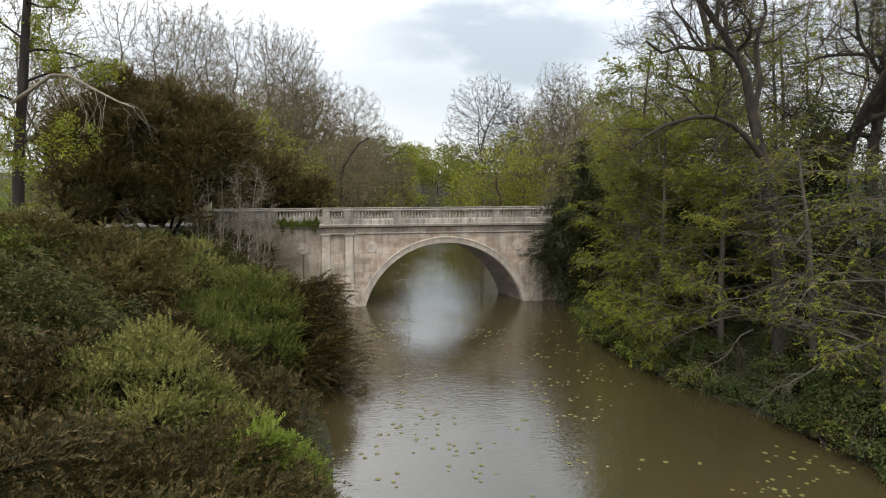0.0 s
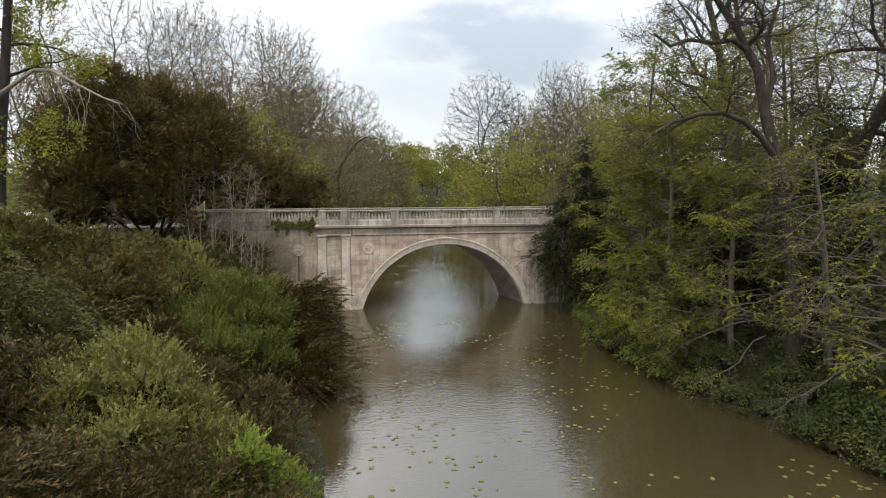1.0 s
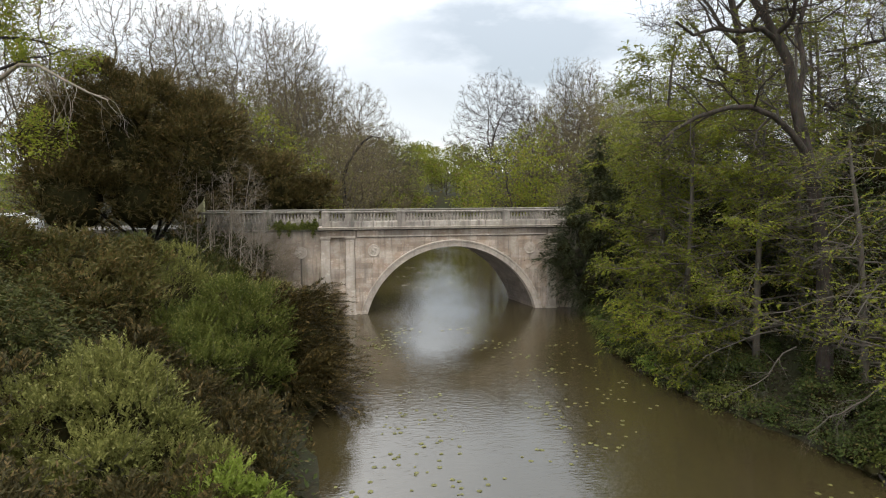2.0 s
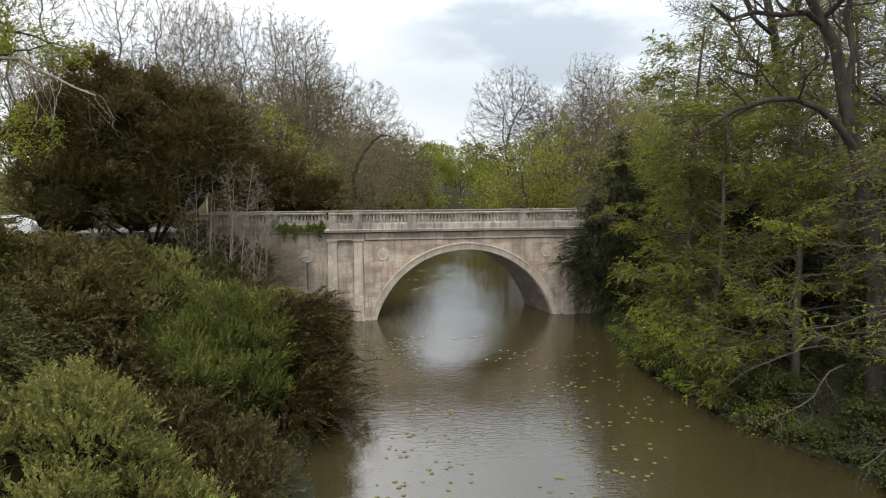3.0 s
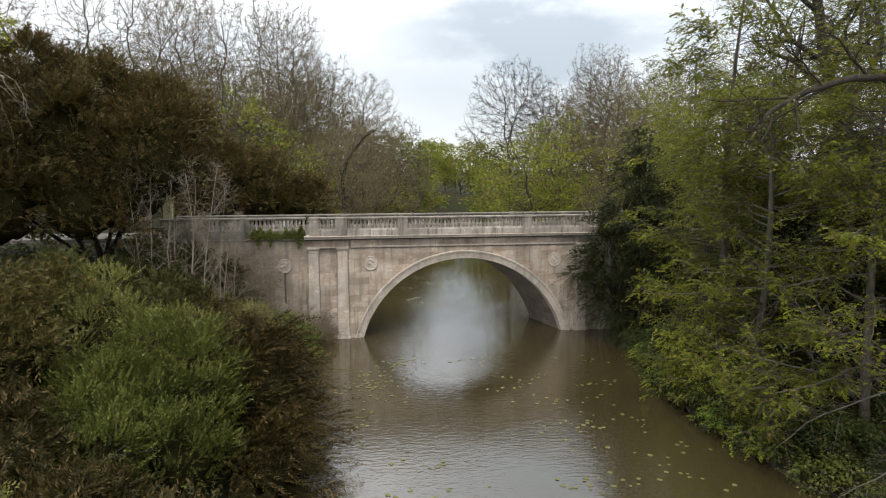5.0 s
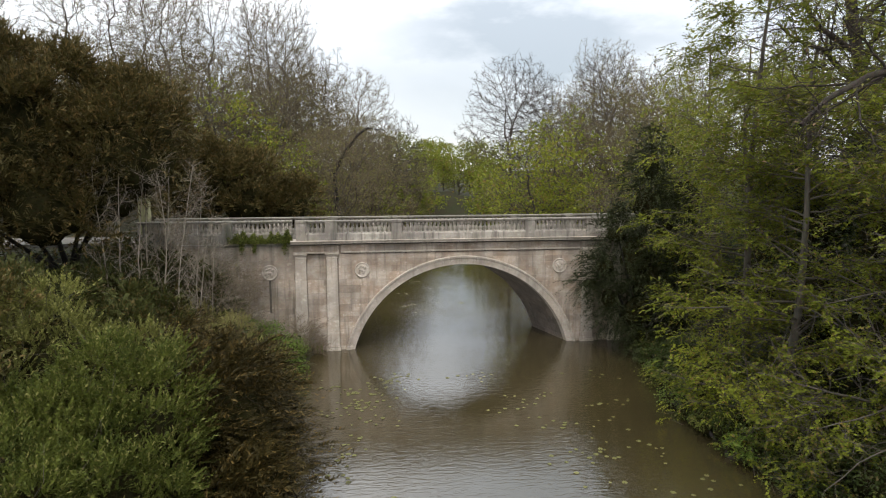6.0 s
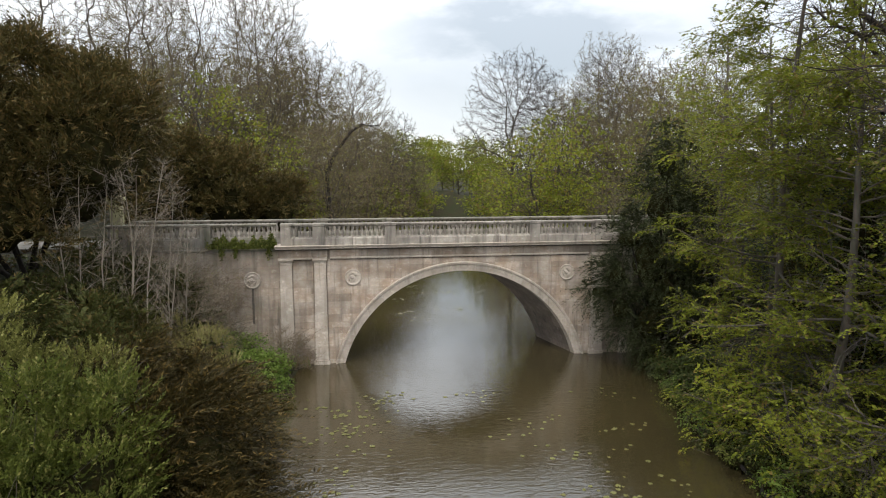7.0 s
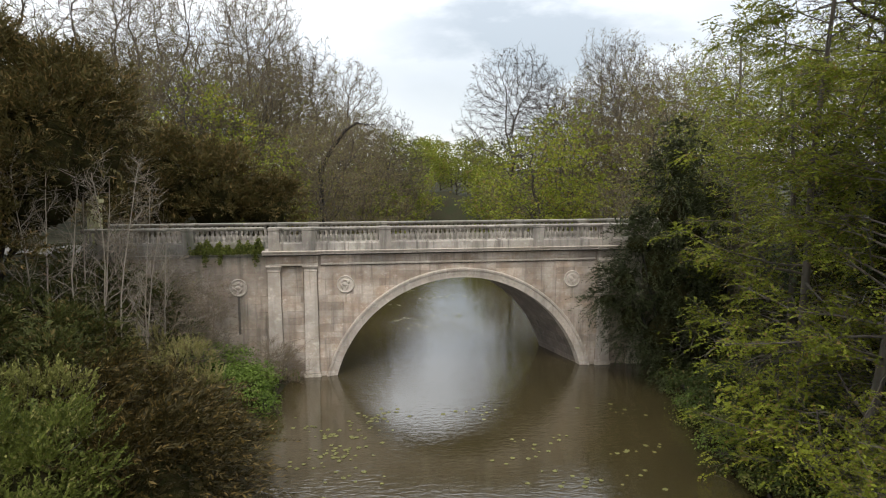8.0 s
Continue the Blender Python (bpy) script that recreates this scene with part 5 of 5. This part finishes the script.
up = np.array([(14.6, 27.8, 16.2), (14.7, 28.2, 17.6), (14.1, 28.6, 19.0), (14.3, 28.9, 20.5)])
lines = [(way, np.linspace(0.34, 0.09, len(way)), 0, 0)]
for i, (w, thick) in enumerate(((low, 0.15), (high, 0.12), (right, 0.14), (up, 0.11))):
    mine = [(w, np.linspace(thick, 0.05, len(w)), 1, i + 1)]
    d = np.gradient(w, axis=0)
    d = d / np.linalg.norm(d, axis=1, keepdims=True)
    children(r4, w, list(d), thick, OAK, 1, mine, i + 1)
    lines += mine
d = np.gradient(way, axis=0)
d = d / np.linalg.norm(d, axis=1, keepdims=True)
children(r4, way[3:], list(d[3:]), 0.25, OAK[:1] + [dict(OAK[1], count=5, length=3.5)] + OAK[2:], 0, lines, 0)
tree("oak", "gnarled dark oak with crooked limbs and few buds", base, None, 0, 0, None, OAK_BARK, 65, OAKS, (10, 8, 5, 3), oak_leaf, oak_twig, lines)
tree("oak", "tall bare dark oak behind the bank", (23.8, 31.4, G(23.8, 31.4)), (-0.06, 0.01, 1), 17, 0.40, OAK, OAK_BARK, 62, OAKS, (9, 7, 5, 3), oak_leaf, oak_twig)
tree("oak", "tall bare dark oak behind the bank", (23.4, 27.6, G(23.4, 27.6)), (0.0, 0.02, 1), 17, 0.34, OAK, OAK_BARK, 63, OAKS, (9, 7, 5, 3), oak_leaf, oak_twig)
tree("oak", "tall bare dark oak behind the bank", (24.0, 40.0, G(24.0, 40.0)), (0.0, 0.02, 1), 17, 0.40, OAK, OAK_BARK, 64, OAKS, (9, 7, 5, 3), oak_leaf, oak_twig)
shrub("conifer", "dark low-branched yew tree beside the bridge", "tree", (16.2, 47.8),
      [(15.6, 47.6, 2.2, 2.2, 1.5, 2.0), (15.6, 47.0, 0.9, 1.8, 1.3, 1.1), (13.9, 47.8, 3.0, 1.0, 0.8, 1.2), (15.4, 47.8, 5.4, 2.0, 1.5, 2.6), (16.4, 47.8, 3.6, 2.4, 1.7, 2.6), (13.6, 47.8, 4.8, 1.2, 0.9, 1.0), (15.9, 47.8, 8.2, 1.5, 1.3, 2.2), (16.2, 47.9, 10.4, 1.0, 1.0, 1.8), (17.2, 47.0, 1.6, 1.8, 1.4, 1.6), (12.9, 48.2, 3.8, 0.9, 0.6, 0.6), (14.2, 47.7, 6.6, 1.3, 0.9, 0.9), (17.2, 47.8, 6.6, 1.4, 1.3, 1.9)], CONIFER, "spray", 17, 0.5, 1.1, spray=(0.7, 11, 0.18, 0.045, 0.5), sweep=-0.15, lean=(-0.4, -0.25, 0), core=0.45)
for i, (x, y, rr, m) in enumerate(((14.9, 41.6, 1.1, IVY), (14.6, 38.6, 1.1, LAUREL), (14.5, 35.2, 1.1, IVY), (14.6, 32.4, 1.0, LAUREL), (15.2, 29.6, 1.2, IVY), (16.8, 25.6, 1.1, IVY), (16.8, 21.5, 1.4, IVY), (17.6, 17.0, 1.9, IVY))):
    z = G(x, y)
    shrub("bank_shrub", "low green undergrowth on the river bank", "bush", (x, y), [(x, y, z + rr * 0.25, rr, rr * 1.4, rr * 0.8), (x + 1.2, y + 1.4, G(x + 1.2, y + 1.4) + rr * 0.4, rr, rr * 1.3, rr * 0.9)], m, "leaf", 70 + i, 0.45, 0.5, (0.12, 0.07), core=0.6, group="undergrowth")
q = random.Random(31)
for i in range(18):
    y = 16.0 + 1.75 * i
    x = float(np.interp(y, BANK_Y, BANK_R)) + q.uniform(0.2, 0.6)
    rr = q.uniform(0.5, 0.8)
    shrub("bank_shrub", "low plants that hang over the water's edge", "bush", (x, y), [(x, y, 0.35, rr, rr * 1.25, rr * 0.75), (x - 0.4, y + 0.6, 0.25, rr * 0.7, rr * 0.8, rr * 0.5)], (IVY, IVY, IVY, LAUREL, IVY, IVY, IVY, LAUREL, IVY, IVY, HERB, LAUREL, IVY, HERB, LAUREL, HERB, IVY, IVY)[i % 18], "leaf", 200 + i, 0.4, 0.45, (0.11, 0.065), core=0.55, group="undergrowth")
# added dark bushes that stand in for the shade deep among the trees
for i, (x, y, rr) in enumerate(((20.5, 42.5, 2.6), (22.0, 35.0, 2.8), (21.5, 29.5, 2.6), (22.5, 24.0, 2.8), (22.0, 19.0, 2.6), (19.5, 50.5, 2.4), (26.5, 36.0, 3.4), (27.0, 44.0, 3.4), (28.0, 29.0, 3.4), (18.6, 37.0, 2.2), (18.0, 33.0, 2.2), (19.2, 28.0, 2.2))):
    z = G(x, y)
    shrub("backing_bush", "added dark bush for the shaded depth behind the trees", "bush", (x, y), [(x, y, z + rr * 0.8, rr, rr, rr * 1.2), (x + 0.8, y + 1.6, z + rr * 1.5, rr * 0.8, rr * 0.9, rr * 1.1), (x + 0.4, y + 0.6, z + rr * 2.4, rr * 0.7, rr * 0.8, rr * 1.0)][:3 if rr < 2.7 and y > 28 else 2], DARK_BACKING, "leaf", 90 + i, 0.7, 0.15, (0.16, 0.08), core=0.6, group="hollies")


# ---- old tree on the left bank, with a long dead limb ----
r2 = np.random.default_rng(81)
OLD = [dict(pts=10, wiggle=0.03, lift=0.05, tip=0.4), dict(pts=8, wiggle=0.16, lift=-0.02, count=20, angle=70, length=4.6, thin=0.35, fade=0.4, tip=0.22, start=0.2),
       dict(pts=6, wiggle=0.2, lift=-0.05, count=8, angle=50, length=1.9, thin=0.5, tip=0.3, start=0.2), dict(pts=4, wiggle=0.2, lift=-0.05, count=5, angle=45, length=0.8, thin=0.5, tip=0.5, start=0.2)]
base = (-18.3, 36.0, G(-18.3, 36.0))
lines = grow(r2, base, (0.01, 0, 1), 19, 0.30, OLD)
DEAD = [dict(pts=6, wiggle=0.1, tip=0.3), dict(pts=7, wiggle=0.22, lift=-0.16, count=13, angle=55, length=2.8, thin=0.5, fade=0.1, tip=0.3, start=0.35), dict(pts=5, wiggle=0.25, lift=-0.12, count=5, angle=45, length=1.0, thin=0.6, tip=0.4, start=0.2)]
dead = np.array([(-18.2, 36.0, 13.6), (-17.1, 35.8, 14.3), (-16.0, 35.3, 14.9), (-15.0, 34.7, 14.8), (-13.9, 34.1, 14.2), (-12.8, 34.2, 13.6), (-12.0, 34.0, 13.3)])
limb = max(q[3] for q in lines) + 1
dead_lines = [(dead, np.linspace(0.11, 0.035, 7), 1, limb)]
children(r2, dead, list(np.gradient(dead, axis=0) / 1.2), 0.07, DEAD, 0, dead_lines, limb)
dead_lines = [(a, b, c + 1 if i else 1, limb) for i, (a, b, c, d) in enumerate(dead_lines)]
old = tree("old_tree", "tall old tree in first leaf above the bank", base, None, 0, 0, None, DARK_BARK, 82, "", (9, 6, 4, 3), (SPRING, 1, 36.0, 0.15, 0.09, 0.18, 0.95, 6), None, lines)
v, f = tubes(dead_lines[:1], (7, 7))
mesh_part("limb", local(v, base), f, PALE_BARK, old, "long pale dead limb", smooth=True)
v, f = tubes(dead_lines[1:], (7, 6, 4, 3))
tagged(mesh_part("branchwork", local(v, base), f, PALE_BARK, old, "pale dead twigs", smooth=True), kind="stuff")

# ---- bare saplings and twiggy shrubs in front of the wing wall ----
SAPLING = [dict(pts=8, wiggle=0.05, lift=0.03, tip=0.3), dict(pts=6, wiggle=0.12, lift=0.07, count=16, angle=42, length=1.7, thin=0.5, fade=0.6, tip=0.3, start=0.15), dict(pts=4, wiggle=0.16, lift=0.05, count=6, angle=40, length=0.6, thin=0.65, tip=0.6, start=0.2)]
for i, (x, y, h, lean) in enumerate(((-8.3, 43.6, 8.8, 0.06), (-8.8, 43.8, 8.2, 0.0), (-9.8, 43.4, 8.4, -0.04), (-7.8, 44.0, 7.0, 0.15), (-10.4, 43.0, 7.2, -0.1), (-6.9, 46.6, 4.4, 0.1), (-9.3, 44.2, 7.6, 0.05), (-11.0, 43.4, 6.8, -0.12), (-8.0, 44.8, 8.0, 0.02), (-10.0, 44.6, 8.6, 0.03), (-7.4, 45.2, 6.2, 0.1))):
    tree("sapling", "slender bare sapling with pale stems", (x, y, G(x, y)), (lean, 0, 1), h, 0.036, SAPLING, SAP_BARK, 100 + i, "saplings by the wing wall", (6, 4, 3), None, (SAP_BARK, 1, 5.0, 0.5, 0.010))
BRUSH = [dict(pts=6, wiggle=0.10, lift=0.02, tip=0.4), dict(pts=6, wiggle=0.16, lift=-0.01, count=18, angle=55, length=1.9, thin=0.6, fade=0.5, tip=0.4, start=0.05), dict(pts=4, wiggle=0.2, lift=-0.01, count=9, angle=42, length=0.8, thin=0.7, tip=0.6, start=0.1)]
for i, (x, y, h, lean) in enumerate(((-7.4, 47.6, 3.4, 0.5), (-8.4, 46.4, 4.0, 0.4), (-6.4, 47.8, 2.6, 0.3), (-9.6, 46.8, 4.0, 0.2), (-7.9, 45.4, 3.4, 0.6), (-5.2, 48.6, 2.2, 0.1), (-3.9, 49.2, 1.8, 0.05), (-9.0, 48.6, 3.8, 0.2), (-10.6, 47.6, 4.0, 0.1), (-3.1, 49.45, 1.4, 0.0), (-7.0, 48.8, 3.6, 0.15), (-6.2, 48.9, 3.0, 0.1), (-8.0, 47.4, 4.4, 0.3), (-7.4, 46.2, 4.0, 0.35))):
    tree("bare_shrub", "tangled bare brown shrub", (x, y, G(x, y)), (lean, -0.1, 1), h, 0.035, BRUSH, THIN_BARK, 120 + i, "shrubs by the wing wall", (5, 3, 3), (BUDS, 2, 2.0, 0.06, 0.03, 0.05, 1.0), (THIN_BARK, 1, 4.5, 0.55, 0.013))

# ---- dead branches that hang into the river from the right bank ----
FALLEN = [dict(pts=8, wiggle=0.16, lift=-0.05, tip=0.25), dict(pts=6, wiggle=0.24, lift=-0.07, count=15, angle=45, length=1.7, thin=0.45, fade=0.4, tip=0.3, start=0.15), dict(pts=5, wiggle=0.28, lift=-0.05, count=7, angle=45, length=0.75, thin=0.6, tip=0.5, start=0.2)]
for i, (st, aim, ln) in enumerate((((15.6, 26.2, 3.3), (-0.9, -0.25, -0.22), 4.4), ((15.6, 27.6, 3.6), (-0.95, -0.1, -0.18), 4.2), ((16.4, 22.8, 2.8), (-0.9, 0.1, -0.22), 3.8), ((17.4, 20.6, 1.7), (-0.9, -0.2, -0.14), 2.8), ((15.2, 31.4, 2.9), (-0.9, -0.2, -0.12), 3.4), ((16.8, 23.8, 6.2), (-0.7, -0.6, -0.02), 3.4), ((16.4, 33.8, 5.2), (-0.9, -0.4, 0.0), 3.8), ((16.2, 37.4, 4.4), (-0.9, -0.35, 0.0), 3.8), ((16.0, 29.6, 4.8), (-0.9, -0.35, -0.05), 3.6))):
    lines = grow(np.random.default_rng(140 + i), st, aim, ln, 0.035, FALLEN)
    tree("dead_branch", "grey dead branch reaching over the water", st, None, 0, 0, None, HORN_BARK, 150 + i, "dead branches over the water", (6, 4, 3), None, None, [(a, b, c, 0) for a, b, c, d in lines])

# ---- ivy and reeds at the bridge ----
r3 = np.random.default_rng(7)
k = 3400
px = -3.75 - 3.5 * r3.beta(1.0, 1.35, k)
wild = 0.5 + 0.5 * np.sin(px * 5.3 + 1.2) * np.sin(px * 2.1) + 0.35 * np.sin(px * 13.7)
top = 0.26 + 0.48 * np.clip(wild, 0, 1.2)
p = np.stack([px, 49.84 + r3.uniform(-0.10, 0.10, k), 6.22 + top * r3.beta(1.0, 1.7, k)], 1)
q = np.stack([-3.9 - 3.2 * r3.uniform(0, 1, 300), np.full(300, 49.88) + r3.uniform(-0.05, 0.02, 300), 6.22 - 0.75 * r3.beta(1, 2.6, 300)], 1)
q[:, 0] = np.round(q[:, 0] * 0.9) / 0.9 + 0.3 * np.sin(np.round(q[:, 0] * 0.9) * 9) + r3.normal(0, 0.07, 300)
ivy = thing("ivy", (-5.2, 49.9, 6.24), "green ivy that trails over the parapet", "ivy")
v, f = leaf_quads(r3, np.concatenate([p, q]), np.tile(np.array([0, -1.0, 0.4]), (len(p) + len(q), 1)), 0.10, 0.075, 0.7)
mesh_part("foliage", local(v, (-5.2, 49.9, 6.24)), f, LAUREL, ivy)
c = np.stack([r3.uniform(-3.9, -2.2, 260), 49.5 + r3.uniform(-0.35, 0.15, 260), np.full(260, 0.05)], 1)
v, f = leaf_quads(r3, c + np.array([0, 0, 0.25]), np.tile(np.array([0, -1.0, 0]), (260, 1)), 0.75, 0.025, 0.4, np.tile(np.array([0, 0, 1.0]), (260, 1)), 0.25)
reeds = thing("reeds", (-2.2, 49.5, 0.0), "dry straw-coloured reeds at the pier's foot", "plants")
mesh_part("foliage", local(v, (-2.2, 49.5, 0.0)), f, DRY, reeds)

# ---- low growth over the banks ----
k = 26000
x = np.where(r3.uniform(0, 1, k) < 0.5, r3.uniform(-24, -2.6, k), r3.uniform(12.6, 32, k))
y = r3.uniform(8, 49, k)
z = ground_height(x, y)
ok = (z > 0.1) & (np.abs(y - 52) > 3.4)
x, y, z = x[ok], y[ok], z[ok]
h = 0.35 * r3.uniform(0, 1, len(x)) * (0.5 + 0.5 * np.sin(x * 1.3) * np.sin(y * 1.1))
v, f = leaf_quads(r3, np.stack([x, y, z + np.maximum(h, 0) + 0.03], 1), np.tile(np.array([0, 0, 1.0]), (len(x), 1)), 0.22, 0.12, 0.6)
under = mesh_part("undergrowth", v, f, IVY, None)
tagged(under, "low ivy and nettles that cover the banks", "undergrowth", kind="stuff")

# ---- water lilies ----
def pad_mesh(k):
    r = random.Random(k)
    bm = bmesh.new()
    c = bm.verts.new((0, 0, 0.012))
    n = 14
    ring = [bm.verts.new((math.cos(0.25 + (2 * math.pi - 0.5) * i / n) * (1 + r.uniform(-0.06, 0.06)), 0.85 * math.sin(0.25 + (2 * math.pi - 0.5) * i / n), 0.012 + r.uniform(0, 0.03))) for i in range(n + 1)]
    for a, b in zip(ring, ring[1:]):
        bm.faces.new((c, a, b))
    me = bpy.data.meshes.new("lily_pad")
    bm.to_mesh(me)
    bm.free()
    me.materials.append(PAD)
    return me


PADS = [pad_mesh(k) for k in range(4)]
r = random.Random(12)
spots = [(6.9, 37.6, 10), (7.3, 34.6, 9), (7.0, 25.5, 7), (-0.2, 40.7, 12), (10.9, 39.7, 9), (8.6, 27.4, 6), (9.6, 31.2, 7), (6.2, 30.4, 6), (1.4, 44.2, 8), (-1.2, 43.6, 7), (11.6, 43.5, 7), (-0.5, 42.4, 14), (0.5, 41.6, 12), (-1.0, 40.2, 11), (0.2, 39.0, 8), (1.2, 42.9, 7), (13.4, 21.0, 8), (12.6, 19.2, 8), (14.4, 19.9, 6)]
for i in range(34):
    spots.append((r.choice([r.uniform(-2.2, 1.8), r.uniform(3, 11.5), r.uniform(7, 11.5)]), r.uniform(13, 47), r.randint(4, 10)))
for i in range(15):
    spots.append((r.uniform(-2.2, 2.6), r.uniform(17, 36), r.randint(4, 9)))
for i in range(9):
    spots.append((r.uniform(2.5, 9), r.uniform(57, 76), r.randint(7, 11)))
for x, y, k in spots:
    if not np.interp(y, BANK_Y, BANK_L) + 0.6 < x < np.interp(y, BANK_Y, BANK_R) - 0.8:
        continue
    lily = thing("water_lily", (x, y, 0.0), "yellow-green water lily pads floating on the river", "water lily", "water lilies")
    for j in range(k):
        ob = new("pad", r.choice(PADS))
        ob.parent = lily
        s = r.uniform(0.05, 0.11)
        ob.matrix_basis = pose(r.gauss(0, 0.62), r.gauss(0, 0.42), 0, 0, 0, r.uniform(0, 360)) @ Matrix.Diagonal((s, s, 0.5, 1))

# ---- the road on the left, with a parked car ----
bm = bmesh.new()
box(bm, -70, -12.0, 50.2, 53.8, 6.0, 6.34)
road = part("road", bm, rough_material("road_gravel", (0.21, 0.195, 0.17), (0.15, 0.138, 0.12), 1.5), None)
tagged(road, "pale gravel road that leads onto the bridge", "road", kind="structure")


def car(x, y, z, turn):
    c = thing("car", (x, y, z), "white parked car behind the trees", "car")
    c.rotation_euler = (0, 0, radians(turn))
    paint = rough_material("white_paint", (0.75, 0.76, 0.78), (0.70, 0.71, 0.73), 1.0, 0.3, relief=0.0)
    glass = rough_material("car_glass", (0.02, 0.025, 0.03), (0.03, 0.035, 0.04), 1.0, 0.05, relief=0.0)
    tyre = rough_material("tyre_rubber", (0.02, 0.02, 0.02), (0.03, 0.03, 0.03), 3.0)
    prof = [(-2.1, 0.35), (-2.15, 0.75), (-1.95, 0.95), (-1.1, 1.0), (-0.5, 1.45), (1.0, 1.5), (1.75, 1.05), (2.1, 0.95), (2.12, 0.4)]
    bm = bmesh.new()
    a = [bm.verts.new((px, -0.85 + (0.12 if pz > 1.2 else 0), pz)) for px, pz in prof]
    b = [bm.verts.new((px, 0.85 - (0.12 if pz > 1.2 else 0), pz)) for px, pz in prof]
    for i in range(len(prof)):
        j = (i + 1) % len(prof)
        bm.faces.new((a[i], a[j], b[j], b[i]))
    bm.faces.new(a[::-1])
    bm.faces.new(b)
    bmesh.ops.bevel(bm, geom=bm.edges[:], offset=0.05, segments=2, affect="EDGES")
    part("body", bm, paint, c)
    for s in (-1, 1):
        bm = bmesh.new()
        vs = [bm.verts.new((px, s * 0.83, pz)) for px, pz in ((-0.95, 1.02), (-0.45, 1.36), (0.95, 1.4), (1.5, 1.05))]
        bm.faces.new(vs)
        bmesh.ops.solidify(bm, geom=bm.faces[:], thickness=0.02)
        part("side_window", bm, glass, c)
        for px in (-1.35, 1.35):
            bm = bmesh.new()
            bmesh.ops.create_cone(bm, cap_ends=True, segments=20, radius1=0.33, radius2=0.33, depth=0.2, matrix=pose(px, s * 0.78, 0.33, 90))
            part("wheel", bm, tyre, c)


car(-23.5, 48.6, G(-23.5, 48.6), 8)
